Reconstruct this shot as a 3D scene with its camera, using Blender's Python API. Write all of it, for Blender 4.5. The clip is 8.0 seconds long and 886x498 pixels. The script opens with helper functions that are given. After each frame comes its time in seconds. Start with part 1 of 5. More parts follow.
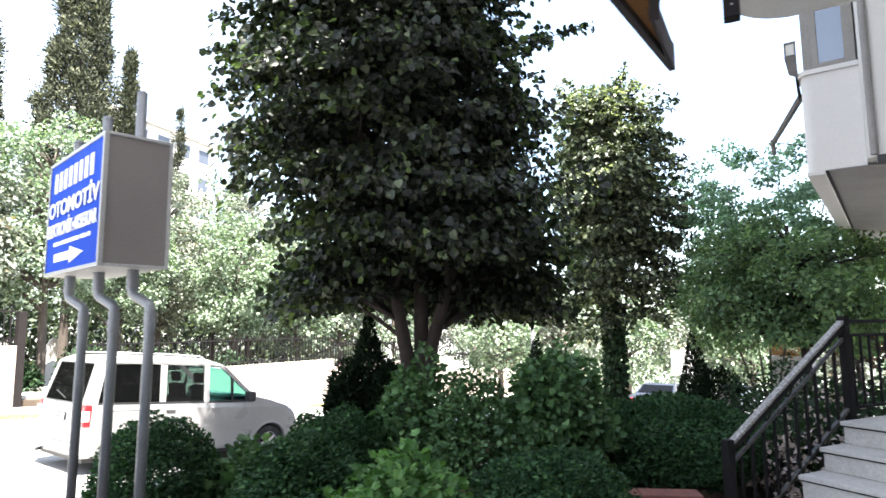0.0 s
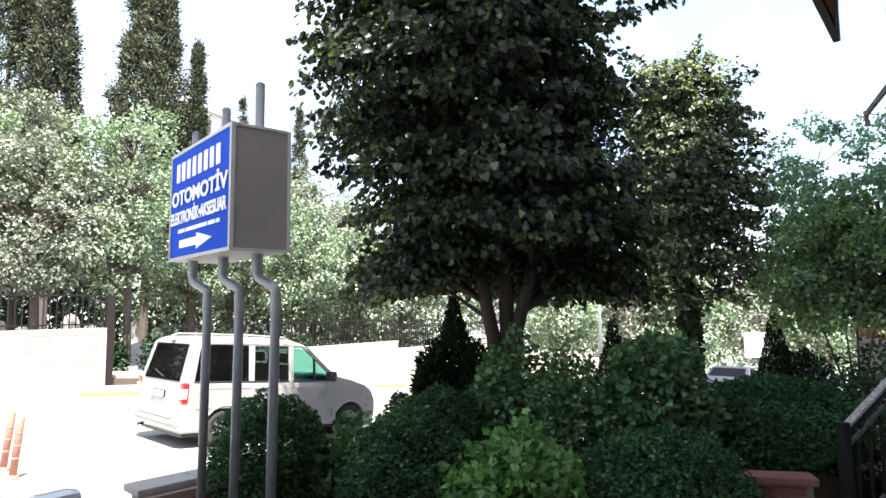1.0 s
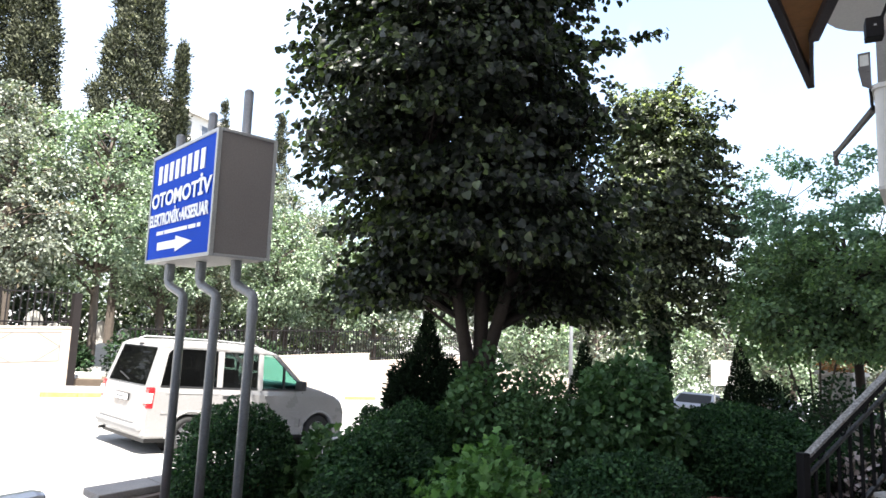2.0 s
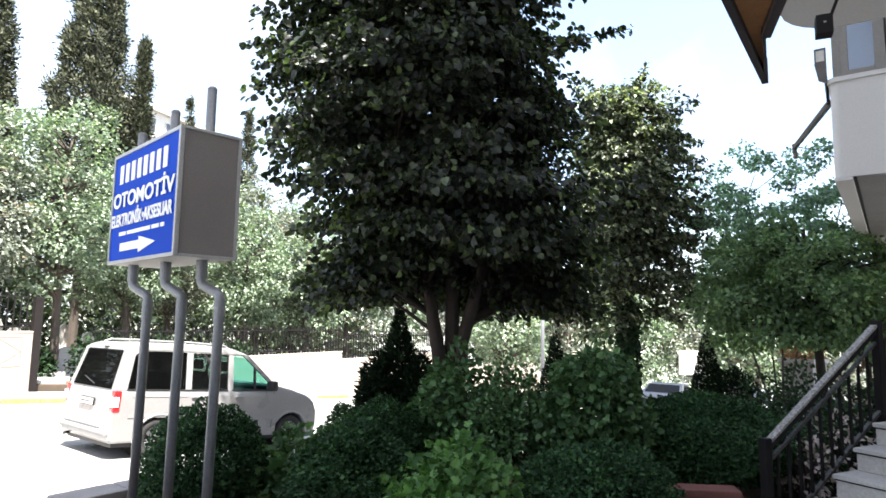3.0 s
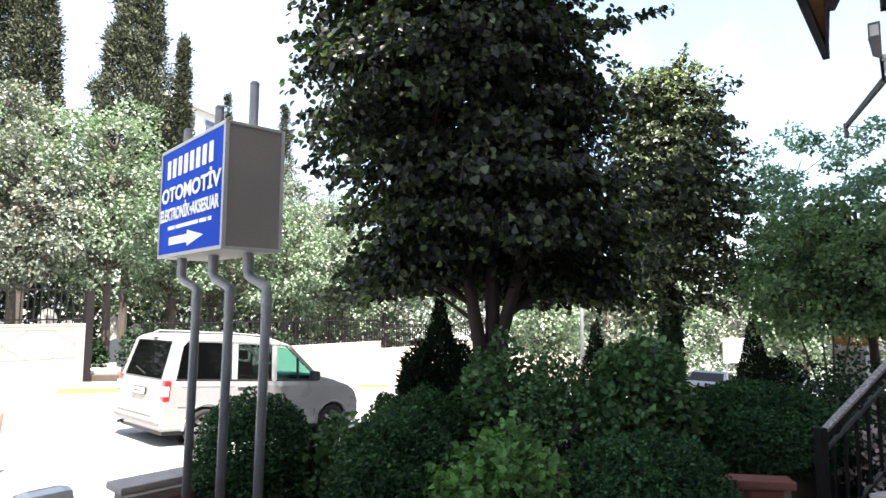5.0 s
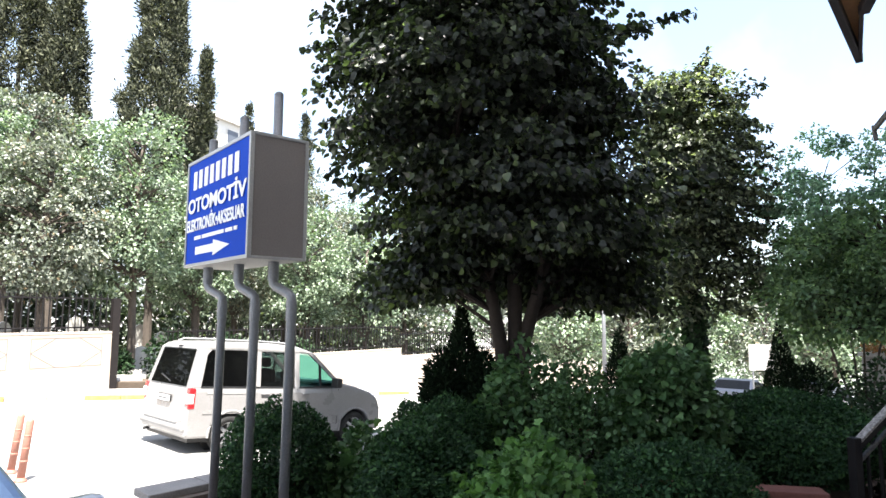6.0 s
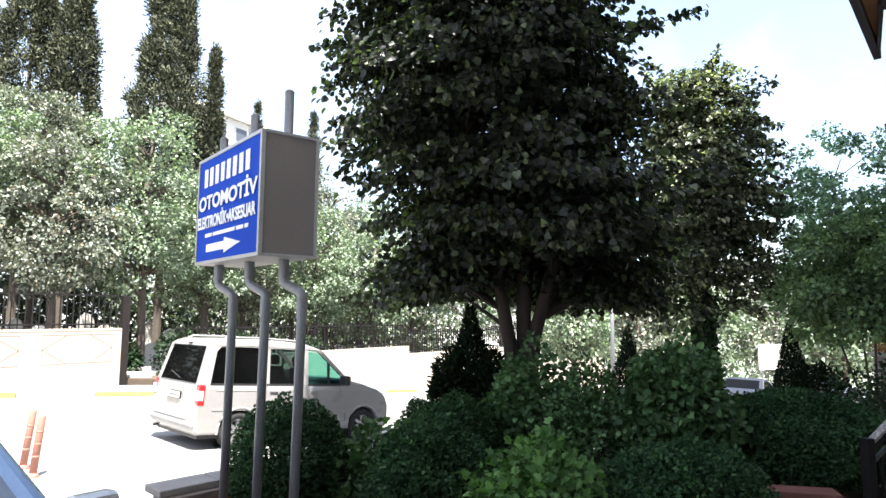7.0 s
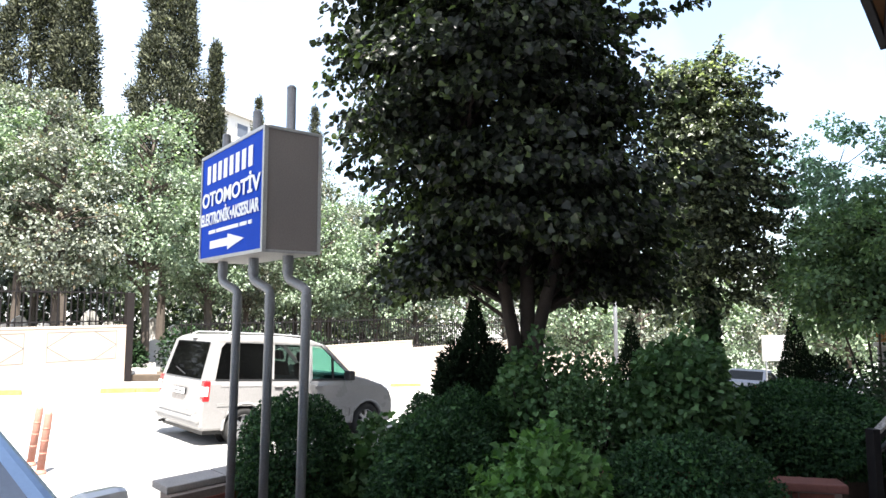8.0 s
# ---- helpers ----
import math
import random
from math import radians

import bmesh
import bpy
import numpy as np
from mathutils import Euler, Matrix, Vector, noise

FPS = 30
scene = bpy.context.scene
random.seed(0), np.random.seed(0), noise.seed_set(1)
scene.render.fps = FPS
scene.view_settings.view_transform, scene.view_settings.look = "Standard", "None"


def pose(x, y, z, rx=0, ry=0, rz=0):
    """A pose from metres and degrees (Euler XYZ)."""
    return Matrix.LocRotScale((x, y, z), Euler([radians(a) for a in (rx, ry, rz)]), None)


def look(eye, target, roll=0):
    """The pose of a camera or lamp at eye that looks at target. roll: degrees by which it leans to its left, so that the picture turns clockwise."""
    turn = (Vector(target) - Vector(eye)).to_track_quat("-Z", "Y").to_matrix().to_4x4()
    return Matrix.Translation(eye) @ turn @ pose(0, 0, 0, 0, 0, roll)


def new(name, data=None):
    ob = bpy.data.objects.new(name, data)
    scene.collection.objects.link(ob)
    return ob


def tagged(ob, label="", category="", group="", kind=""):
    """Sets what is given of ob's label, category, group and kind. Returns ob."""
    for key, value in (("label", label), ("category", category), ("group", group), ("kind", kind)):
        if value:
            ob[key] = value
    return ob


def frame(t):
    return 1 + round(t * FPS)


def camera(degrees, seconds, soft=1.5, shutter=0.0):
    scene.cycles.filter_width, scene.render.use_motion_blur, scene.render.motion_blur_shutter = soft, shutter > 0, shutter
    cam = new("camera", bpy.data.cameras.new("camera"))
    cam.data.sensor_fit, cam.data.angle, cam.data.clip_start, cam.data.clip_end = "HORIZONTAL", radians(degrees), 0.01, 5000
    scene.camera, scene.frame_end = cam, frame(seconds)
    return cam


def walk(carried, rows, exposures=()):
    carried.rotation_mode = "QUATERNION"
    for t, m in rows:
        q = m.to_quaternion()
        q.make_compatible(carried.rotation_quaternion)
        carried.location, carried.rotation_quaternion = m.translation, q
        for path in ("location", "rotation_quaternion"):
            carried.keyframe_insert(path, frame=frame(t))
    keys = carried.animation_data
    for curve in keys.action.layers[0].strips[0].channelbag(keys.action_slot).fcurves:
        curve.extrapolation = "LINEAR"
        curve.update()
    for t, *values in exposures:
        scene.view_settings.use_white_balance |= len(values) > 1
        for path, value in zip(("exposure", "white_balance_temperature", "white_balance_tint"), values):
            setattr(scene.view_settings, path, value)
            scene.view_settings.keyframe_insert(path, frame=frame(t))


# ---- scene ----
cam = camera(71.7, 8.0, shutter=0.5)
PATH = [
    (0, (0.479, 0.5, 1.879), (2.13, 1.602, 2.12), -0.4),
    (0.5, (0.326, 0.664, 1.868), (1.945, 1.816, 2.098), -0.5),
    (1, (0.213, 0.774, 1.869), (1.767, 2.02, 2.056), -0.6),
    (1.5, (0.163, 0.778, 1.877), (1.731, 2.002, 2.088), 1.3),
    (3, (0.168, 0.748, 1.876), (1.819, 1.855, 2.101), 0.9),
    (3.5, (0.185, 0.78, 1.871), (1.862, 1.854, 2.057), 0.4),
    (4, (0.182, 0.793, 1.87), (1.842, 1.893, 2.051), 0.1),
    (5.5, (0.142, 0.801, 1.881), (1.7, 2.039, 2.082), 0.5),
    (6, (0.139, 0.818, 1.885), (1.685, 2.069, 2.096), 0.2),
    (6.5, (0.131, 0.828, 1.885), (1.667, 2.094, 2.09), -0.0),
    (7, (0.131, 0.836, 1.884), (1.662, 2.106, 2.089), 0.4),
    (7.5, (0.127, 0.845, 1.889), (1.655, 2.121, 2.069), 0.1),
    (8, (0.127, 0.846, 1.89), (1.655, 2.123, 2.075), -0.1),
]
walk(cam, [(t, look(eye, target, roll)) for t, eye, target, roll in PATH],
     exposures=[(0.0, 2.99), (0.4, 2.83), (0.9, 2.55), (1.5, 2.42), (3.0, 2.42), (4.0, 2.44), (5.5, 2.38), (8.0, 2.33)])

# ---------------------------------------------------------------- light
SUN_AZ, SUN_EL = -120.0, 66.0        # degrees, azimuth from +X
world = bpy.data.worlds.new("sky")
scene.world = world
world.use_nodes = True
wn = world.node_tree
wn.nodes.clear()
w_out = wn.nodes.new("ShaderNodeOutputWorld")
w_bg = wn.nodes.new("ShaderNodeBackground")
w_sky = wn.nodes.new("ShaderNodeTexSky")
w_sky.sky_type = "NISHITA"
w_sky.sun_disc = False
w_sky.sun_elevation = radians(SUN_EL)
w_sky.sun_rotation = radians(90 - SUN_AZ)
w_sky.dust_density = 2.0
w_map = wn.nodes.new("ShaderNodeTexCoord")
w_noise = wn.nodes.new("ShaderNodeTexNoise")
w_noise.inputs["Scale"].default_value = 3.2
w_noise.inputs["Detail"].default_value = 6.0
w_ramp = wn.nodes.new("ShaderNodeValToRGB")
w_ramp.color_ramp.elements[0].position = 0.38
w_ramp.color_ramp.elements[0].color = (0.12, 0.12, 0.12, 1)
w_ramp.color_ramp.elements[1].position = 0.86
w_mix = wn.nodes.new("ShaderNodeMix")
w_mix.data_type = "RGBA"
w_mix.inputs[7].default_value = (3.7, 4.0, 4.4, 1)
wn.links.new(w_map.outputs["Generated"], w_noise.inputs["Vector"])
# thicker haze towards the far side of the street, clearer sky down the street
w_sep = wn.nodes.new("ShaderNodeSeparateXYZ")
w_sub = wn.nodes.new("ShaderNodeMath")
w_sub.operation = "SUBTRACT"
w_bank = wn.nodes.new("ShaderNodeMath")
w_bank.operation = "MULTIPLY_ADD"
w_bank.inputs[1].default_value = 0.16
wn.links.new(w_map.outputs["Generated"], w_sep.inputs[0])
wn.links.new(w_sep.outputs["Y"], w_sub.inputs[0])
wn.links.new(w_sep.outputs["X"], w_sub.inputs[1])
wn.links.new(w_sub.outputs[0], w_bank.inputs[0])
wn.links.new(w_noise.outputs["Fac"], w_bank.inputs[2])
wn.links.new(w_bank.outputs[0], w_ramp.inputs["Fac"])
wn.links.new(w_ramp.outputs["Color"], w_mix.inputs[0])
wn.links.new(w_sky.outputs["Color"], w_mix.inputs[6])
wn.links.new(w_mix.outputs[2], w_bg.inputs["Color"])
wn.links.new(w_bg.outputs["Background"], w_out.inputs["Surface"])
w_bg.inputs["Strength"].default_value = 0.1

sun = new("sun", bpy.data.lights.new("sun", "SUN"))
sun.data.energy = 5.0
sun.data.angle = radians(0.6)
sun.data.color = (1.0, 0.96, 0.9)
_a, _e = radians(SUN_AZ), radians(SUN_EL)
sun_way = Vector((math.cos(_a) * math.cos(_e), math.sin(_a) * math.cos(_e), math.sin(_e)))
sun.matrix_world = look(sun_way * 60, (0, 0, 0))


# ---------------------------------------------------------------- materials
def surface(name, base, second=None, rough=0.7, metal=0.0, scale=6.0, fine=60.0, bump=0.15, amount=0.5,
            spec=0.5, third=None, stain=1.3, vary=0.0, coat=0.0, contrast=0.2):
    """Two-scale procedural surface: broad stains, fine grain, bump, variation from piece to piece."""
    m = bpy.data.materials.new(name)
    m.use_nodes = True
    nt = m.node_tree
    b = nt.nodes["Principled BSDF"]
    second = second or tuple(c * 0.72 for c in base)
    third = third or tuple(c * 0.8 for c in base)
    co = nt.nodes.new("ShaderNodeTexCoord")
    n1 = nt.nodes.new("ShaderNodeTexNoise")
    n1.inputs["Scale"].default_value, n1.inputs["Detail"].default_value = scale, 5
    n2 = nt.nodes.new("ShaderNodeTexNoise")
    n2.inputs["Scale"].default_value, n2.inputs["Detail"].default_value = fine, 4
    n3 = nt.nodes.new("ShaderNodeTexNoise")
    n3.inputs["Scale"].default_value, n3.inputs["Detail"].default_value = stain, 6
    for n in (n1, n2, n3):
        nt.links.new(co.outputs["Object"], n.inputs["Vector"])
    r1 = nt.nodes.new("ShaderNodeMapRange")
    r1.inputs[1].default_value, r1.inputs[2].default_value = 0.5 - contrast, 0.5 + contrast
    r1.inputs[4].default_value = amount
    nt.links.new(n1.outputs["Fac"], r1.inputs[0])
    mix = nt.nodes.new("ShaderNodeMix")
    mix.data_type = "RGBA"
    mix.inputs[6].default_value, mix.inputs[7].default_value = (*base, 1), (*second, 1)
    nt.links.new(r1.outputs[0], mix.inputs[0])
    r3 = nt.nodes.new("ShaderNodeMapRange")
    r3.inputs[1].default_value, r3.inputs[2].default_value, r3.inputs[4].default_value = 0.5, 0.72, amount
    nt.links.new(n3.outputs["Fac"], r3.inputs[0])
    mix3 = nt.nodes.new("ShaderNodeMix")
    mix3.data_type = "RGBA"
    mix3.inputs[7].default_value = (*third, 1)
    nt.links.new(r3.outputs[0], mix3.inputs[0])
    nt.links.new(mix.outputs[2], mix3.inputs[6])
    last = mix3.outputs[2]
    grain = nt.nodes.new("ShaderNodeMapRange")
    grain.inputs[1].default_value, grain.inputs[2].default_value = 0.3, 0.7
    grain.inputs[3].default_value, grain.inputs[4].default_value = 1 - 0.25 * amount, 1 + 0.25 * amount
    nt.links.new(n2.outputs["Fac"], grain.inputs[0])
    hsv = nt.nodes.new("ShaderNodeHueSaturation")
    nt.links.new(last, hsv.inputs["Color"])
    if vary:
        info = nt.nodes.new("ShaderNodeObjectInfo")
        rv = nt.nodes.new("ShaderNodeMapRange")
        rv.inputs[3].default_value, rv.inputs[4].default_value = 1 - vary, 1 + vary
        nt.links.new(info.outputs["Random"], rv.inputs[0])
        mul = nt.nodes.new("ShaderNodeMath")
        mul.operation = "MULTIPLY"
        nt.links.new(rv.outputs[0], mul.inputs[0])
        nt.links.new(grain.outputs[0], mul.inputs[1])
        nt.links.new(mul.outputs[0], hsv.inputs["Value"])
    else:
        nt.links.new(grain.outputs[0], hsv.inputs["Value"])
    nt.links.new(hsv.outputs["Color"], b.inputs["Base Color"])
    rr = nt.nodes.new("ShaderNodeMapRange")
    rr.inputs[3].default_value, rr.inputs[4].default_value = max(0.02, rough - 0.1), min(1, rough + 0.1)
    nt.links.new(n1.outputs["Fac"], rr.inputs[0])
    nt.links.new(rr.outputs[0], b.inputs["Roughness"])
    b.inputs["Metallic"].default_value = metal
    b.inputs["Specular IOR Level"].default_value = spec
    b.inputs["Coat Weight"].default_value = coat
    if bump:
        bp = nt.nodes.new("ShaderNodeBump")
        bp.inputs["Strength"].default_value = bump
        bp.inputs["Distance"].default_value = 0.01
        nt.links.new(n2.outputs["Fac"], bp.inputs["Height"])
        nt.links.new(bp.outputs["Normal"], b.inputs["Normal"])
    return m


def foliage(name, base, light, through_light=0.35, rough=0.45, spread=0.35, dry=None, spec=0.35, pass_tint=(1.15, 1.3, 0.6), middle=0.55):
    """Leaf surface: each leaf its own tint, some light passing through the blade."""
    m = bpy.data.materials.new(name)
    m.use_nodes = True
    nt = m.node_tree
    b = nt.nodes["Principled BSDF"]
    geo = nt.nodes.new("ShaderNodeNewGeometry")
    co = nt.nodes.new("ShaderNodeTexCoord")
    n1 = nt.nodes.new("ShaderNodeTexNoise")
    n1.inputs["Scale"].default_value, n1.inputs["Detail"].default_value = 1.6, 3
    nt.links.new(co.outputs["Object"], n1.inputs["Vector"])
    ramp = nt.nodes.new("ShaderNodeValToRGB")
    ramp.color_ramp.elements[0].color = (*[c * (1 - spread) for c in base], 1)
    ramp.color_ramp.elements[1].color = (*light, 1)
    mid = ramp.color_ramp.elements.new(middle)
    mid.color = (*base, 1)
    if dry:
        ramp.color_ramp.elements[-1].position = 0.93
        d = ramp.color_ramp.elements.new(0.985)
        d.color = (*dry, 1)
    nt.links.new(geo.outputs["Random Per Island"], ramp.inputs["Fac"])
    hsv = nt.nodes.new("ShaderNodeHueSaturation")
    rv = nt.nodes.new("ShaderNodeMapRange")
    rv.inputs[1].default_value, rv.inputs[2].default_value = 0.3, 0.7
    rv.inputs[3].default_value, rv.inputs[4].default_value = 0.75, 1.25
    nt.links.new(n1.outputs["Fac"], rv.inputs[0])
    nt.links.new(rv.outputs[0], hsv.inputs["Value"])
    nt.links.new(ramp.outputs["Color"], hsv.inputs["Color"])
    nt.links.new(hsv.outputs["Color"], b.inputs["Base Color"])
    b.inputs["Roughness"].default_value = rough
    b.inputs["Specular IOR Level"].default_value = spec
    tr = nt.nodes.new("ShaderNodeBsdfTranslucent")
    tint = nt.nodes.new("ShaderNodeMix")
    tint.data_type = "RGBA"
    tint.blend_type = "MULTIPLY"
    tint.inputs[0].default_value = 1.0
    tint.inputs[7].default_value = (*pass_tint, 1)
    nt.links.new(hsv.outputs["Color"], tint.inputs[6])
    nt.links.new(tint.outputs[2], tr.inputs["Color"])
    ms = nt.nodes.new("ShaderNodeMixShader")
    ms.inputs[0].default_value = through_light
    nt.links.new(b.outputs[0], ms.inputs[1])
    nt.links.new(tr.outputs[0], ms.inputs[2])
    nt.links.new(ms.outputs[0], nt.nodes["Material Output"].inputs["Surface"])
    return m


def glass(name, tint, rough=0.03, alpha=0.5):
    m = bpy.data.materials.new(name)
    m.use_nodes = True
    nt = m.node_tree
    b = nt.nodes["Principled BSDF"]
    b.inputs["Base Color"].default_value = (*[c * 0.012 for c in tint], 1)
    b.inputs["Roughness"].default_value = rough
    b.inputs["Specular IOR Level"].default_value = 0.16
    t = nt.nodes.new("ShaderNodeBsdfTransparent")
    t.inputs["Color"].default_value = (*tint, 1)
    ms = nt.nodes.new("ShaderNodeMixShader")
    ms.inputs[0].default_value = alpha
    nt.links.new(t.outputs[0], ms.inputs[1])
    nt.links.new(b.outputs[0], ms.inputs[2])
    nt.links.new(ms.outputs[0], nt.nodes["Material Output"].inputs["Surface"])
    return m


M_ROAD = surface("road_concrete", (0.31, 0.3, 0.285), (0.25, 0.24, 0.23), 0.9, scale=0.8, fine=45, bump=0.3, stain=0.25)
M_PAVE = surface("pavement_concrete", (0.34, 0.325, 0.305), (0.28, 0.27, 0.255), 0.9, scale=2, fine=40, bump=0.25, vary=0.08)
M_SOIL = surface("soil", (0.09, 0.065, 0.045), (0.05, 0.04, 0.03), 0.95, scale=5, fine=30, bump=0.8)
M_WALL = surface("cream_render", (0.36, 0.305, 0.255), (0.32, 0.27, 0.225), 0.9, scale=1.2, fine=50, bump=0.2, third=(0.29, 0.24, 0.195))
M_GROOVE = surface("dull_cream_line", (0.18, 0.16, 0.145), rough=0.9, scale=4)
M_COPING = surface("grey_coping", (0.3, 0.28, 0.27), (0.2, 0.19, 0.185), 0.85, scale=5, fine=70, bump=0.4)
M_BRICK = surface("red_brick", (0.19, 0.06, 0.042), (0.13, 0.042, 0.032), 0.85, scale=8, fine=60, bump=0.5, vary=0.2)
M_TILE = surface("red_clay_coping", (0.16, 0.06, 0.048), (0.11, 0.042, 0.034), 0.85, scale=7, fine=60, bump=0.3, vary=0.15)
M_MORTAR = surface("mortar", (0.2, 0.16, 0.14), rough=0.95, bump=0.4)
M_YELLOW = surface("worn_yellow_paint", (0.36, 0.24, 0.055), (0.36, 0.29, 0.17), 0.8, scale=9, vary=0.1)
M_KERB = surface("kerb_stone", (0.36, 0.345, 0.325), rough=0.85, scale=6, vary=0.1)
M_IRON = surface("black_iron", (0.009, 0.008, 0.009), (0.02, 0.018, 0.017), 0.7, spec=0.12, metal=0.0, scale=12, fine=120, bump=0.2)
M_RUSTY = surface("dark_brown_iron", (0.009, 0.007, 0.007), (0.016, 0.012, 0.011), 0.7, spec=0.2, scale=8, fine=90, bump=0.3)
M_RAILTOP = surface("worn_grey_handrail", (0.34, 0.32, 0.3), (0.08, 0.072, 0.066), 0.6, contrast=0.16, scale=48, fine=120, bump=0.3, amount=0.85)
M_MARBLE = surface("weathered_marble", (0.5, 0.48, 0.46), (0.35, 0.335, 0.32), 0.6, spec=0.3, scale=4, fine=40, bump=0.08, third=(0.3, 0.285, 0.27), vary=0.06, amount=0.5)
M_PIPE = surface("grey_painted_pipe", (0.2, 0.205, 0.215), (0.16, 0.162, 0.17), 0.45, metal=0.3, scale=6, fine=80, bump=0.1)
M_BOXSIDE = surface("grey_sheet_metal", (0.185, 0.165, 0.155), (0.16, 0.142, 0.134), 0.65, spec=0.25, metal=0.0, scale=1.5, fine=120, bump=0.05)
M_ALU = surface("aluminium_trim", (0.42, 0.42, 0.41), (0.33, 0.33, 0.33), 0.4, metal=0.6, scale=8, fine=100, bump=0.05)
M_BLUE = surface("blue_vinyl", (0.004, 0.05, 0.4), (0.003, 0.043, 0.35), 0.55, spec=0.06, scale=1, fine=90, bump=0.0, amount=0.4)
M_WHITEVINYL = surface("white_vinyl", (0.8, 0.8, 0.8), (0.74, 0.74, 0.76), 0.4, scale=3, bump=0.0, amount=0.3)
M_WHITESHEET = surface("white_sheet", (0.62, 0.6, 0.56), rough=0.6, scale=3, bump=0.05)
M_VAN = surface("white_car_paint", (0.245, 0.238, 0.235), (0.23, 0.224, 0.22), 0.3, scale=2, bump=0.0, coat=0.6, amount=0.3)
M_VANLOW = surface("grey_bumper_plastic", (0.26, 0.255, 0.25), rough=0.55, scale=5, bump=0.1)
M_BLACK = surface("black_plastic", (0.015, 0.015, 0.016), rough=0.5, scale=8, bump=0.1)
M_TYRE = surface("tyre_rubber", (0.022, 0.022, 0.022), rough=0.85, scale=10, bump=0.3)
M_RIM = surface("alloy_rim", (0.45, 0.45, 0.46), rough=0.35, metal=0.8, scale=8, bump=0.0)
M_REDLENS = surface("red_lens", (0.55, 0.02, 0.025), rough=0.2, scale=20, bump=0.05, coat=0.5)
M_CLEARLENS = surface("clear_lens", (0.75, 0.72, 0.7), rough=0.2, scale=20, bump=0.05, coat=0.5)
M_DARKGLASS = glass("tinted_glass", (0.3, 0.32, 0.33), alpha=0.55)
M_MIDGLASS = glass("light_tinted_glass", (0.6, 0.63, 0.63), alpha=0.3)
M_GREENGLASS = glass("green_glass", (0.7, 0.95, 0.91), alpha=0.14)
M_PANE = glass("window_glass", (0.75, 0.85, 0.9), alpha=0.7)
# bluish base paints part of the sky's reflection; the metallic share mirrors the rest
M_SKYPANE = surface("sky_coloured_reflecting_glass", (0.16, 0.18, 0.215), (0.13, 0.147, 0.18), 0.12, metal=0.55, scale=1.2, bump=0.0, amount=0.3)
M_SEATSHADE = surface("dark_seat_fabric_and_shade", (0.007, 0.007, 0.008), rough=0.9, scale=20)
M_REARLINING = surface("brown_cabin_lining", (0.16, 0.13, 0.1), (0.05, 0.042, 0.035), 0.9, scale=3, contrast=0.1)
M_ARM = surface("weathered_grey_brown_metal", (0.12, 0.105, 0.1), (0.08, 0.07, 0.065), 0.6, metal=0.2, scale=8, bump=0.1)
# pale patches stand for wear and for painted highlights on the rails
M_WORNLITIRON = surface("worn_black_iron_with_highlights", (0.012, 0.011, 0.011), (0.11, 0.1, 0.09), 0.6, contrast=0.14, scale=34, fine=90, bump=0.3, amount=0.7)
M_BLUECAR = surface("pale_blue_car_paint", (0.22, 0.33, 0.5), rough=0.3, metal=0.4, scale=3, bump=0.0, coat=0.7, amount=0.2)
M_GREYCAR = surface("silver_car_paint", (0.5, 0.5, 0.5), rough=0.3, metal=0.5, scale=3, bump=0.0, coat=0.6, amount=0.2)
M_DARKCAR = surface("dark_car_paint", (0.022, 0.027, 0.04), rough=0.5, metal=0.0, spec=0.3, scale=3, bump=0.0, coat=0.1, amount=0.2)
M_ORANGE = surface("faded_red_plastic", (0.3, 0.125, 0.09), (0.32, 0.165, 0.13), 0.6, scale=8, bump=0.1)
M_STUCCO = surface("white_stucco", (0.66, 0.64, 0.62), (0.6, 0.58, 0.56), 0.9, scale=0.9, fine=90, bump=0.06, amount=0.3, stain=0.6)
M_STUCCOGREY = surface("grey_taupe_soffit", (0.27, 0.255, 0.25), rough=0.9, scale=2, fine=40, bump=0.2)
M_FRAME = surface("taupe_window_frame", (0.24, 0.22, 0.2), rough=0.5, scale=10, bump=0.05)
M_WOOD = surface("stained_brown_board", (0.4, 0.18, 0.055), (0.28, 0.11, 0.03), 0.55, scale=9, fine=50, bump=0.2)
M_DARKTRIM = surface("dark_brown_trim", (0.03, 0.02, 0.022), rough=0.6, scale=9)
M_STONE = surface("grave_marble", (0.5, 0.48, 0.45), (0.36, 0.345, 0.32), 0.7, scale=3, fine=40, bump=0.2, vary=0.15)
M_FACADE = surface("far_facade", (0.62, 0.6, 0.56), (0.55, 0.53, 0.5), 0.9, scale=0.6, fine=20, bump=0.1)
M_FARGLASS = surface("far_window_glass", (0.09, 0.1, 0.12), rough=0.15, scale=0.5, bump=0.0)
M_BARK = surface("brown_bark", (0.03, 0.021, 0.017), (0.017, 0.012, 0.01), 0.9, scale=9, fine=35, bump=0.9)
M_BARKGREY = surface("grey_bark", (0.085, 0.068, 0.054), (0.05, 0.04, 0.032), 0.9, scale=7, fine=35, bump=0.8)
M_LEAF_MAIN = foliage("broad_dark_leaf", (0.017, 0.022, 0.017), (0.08, 0.1, 0.058), 0.27, rough=0.42, spec=0.32, spread=0.5, pass_tint=(2.8, 3.4, 1.3), middle=0.7)
M_LEAF_TWO = foliage("street_tree_leaf", (0.046, 0.058, 0.036), (0.32, 0.36, 0.23), 0.28, rough=0.42, spec=0.35, middle=0.6, pass_tint=(1.6, 1.8, 0.9))
M_LEAF_AIRY = foliage("airy_tree_leaf", (0.15, 0.225, 0.17), (0.28, 0.37, 0.27), 0.42, spec=0.4, pass_tint=(1.4, 1.8, 1.1))
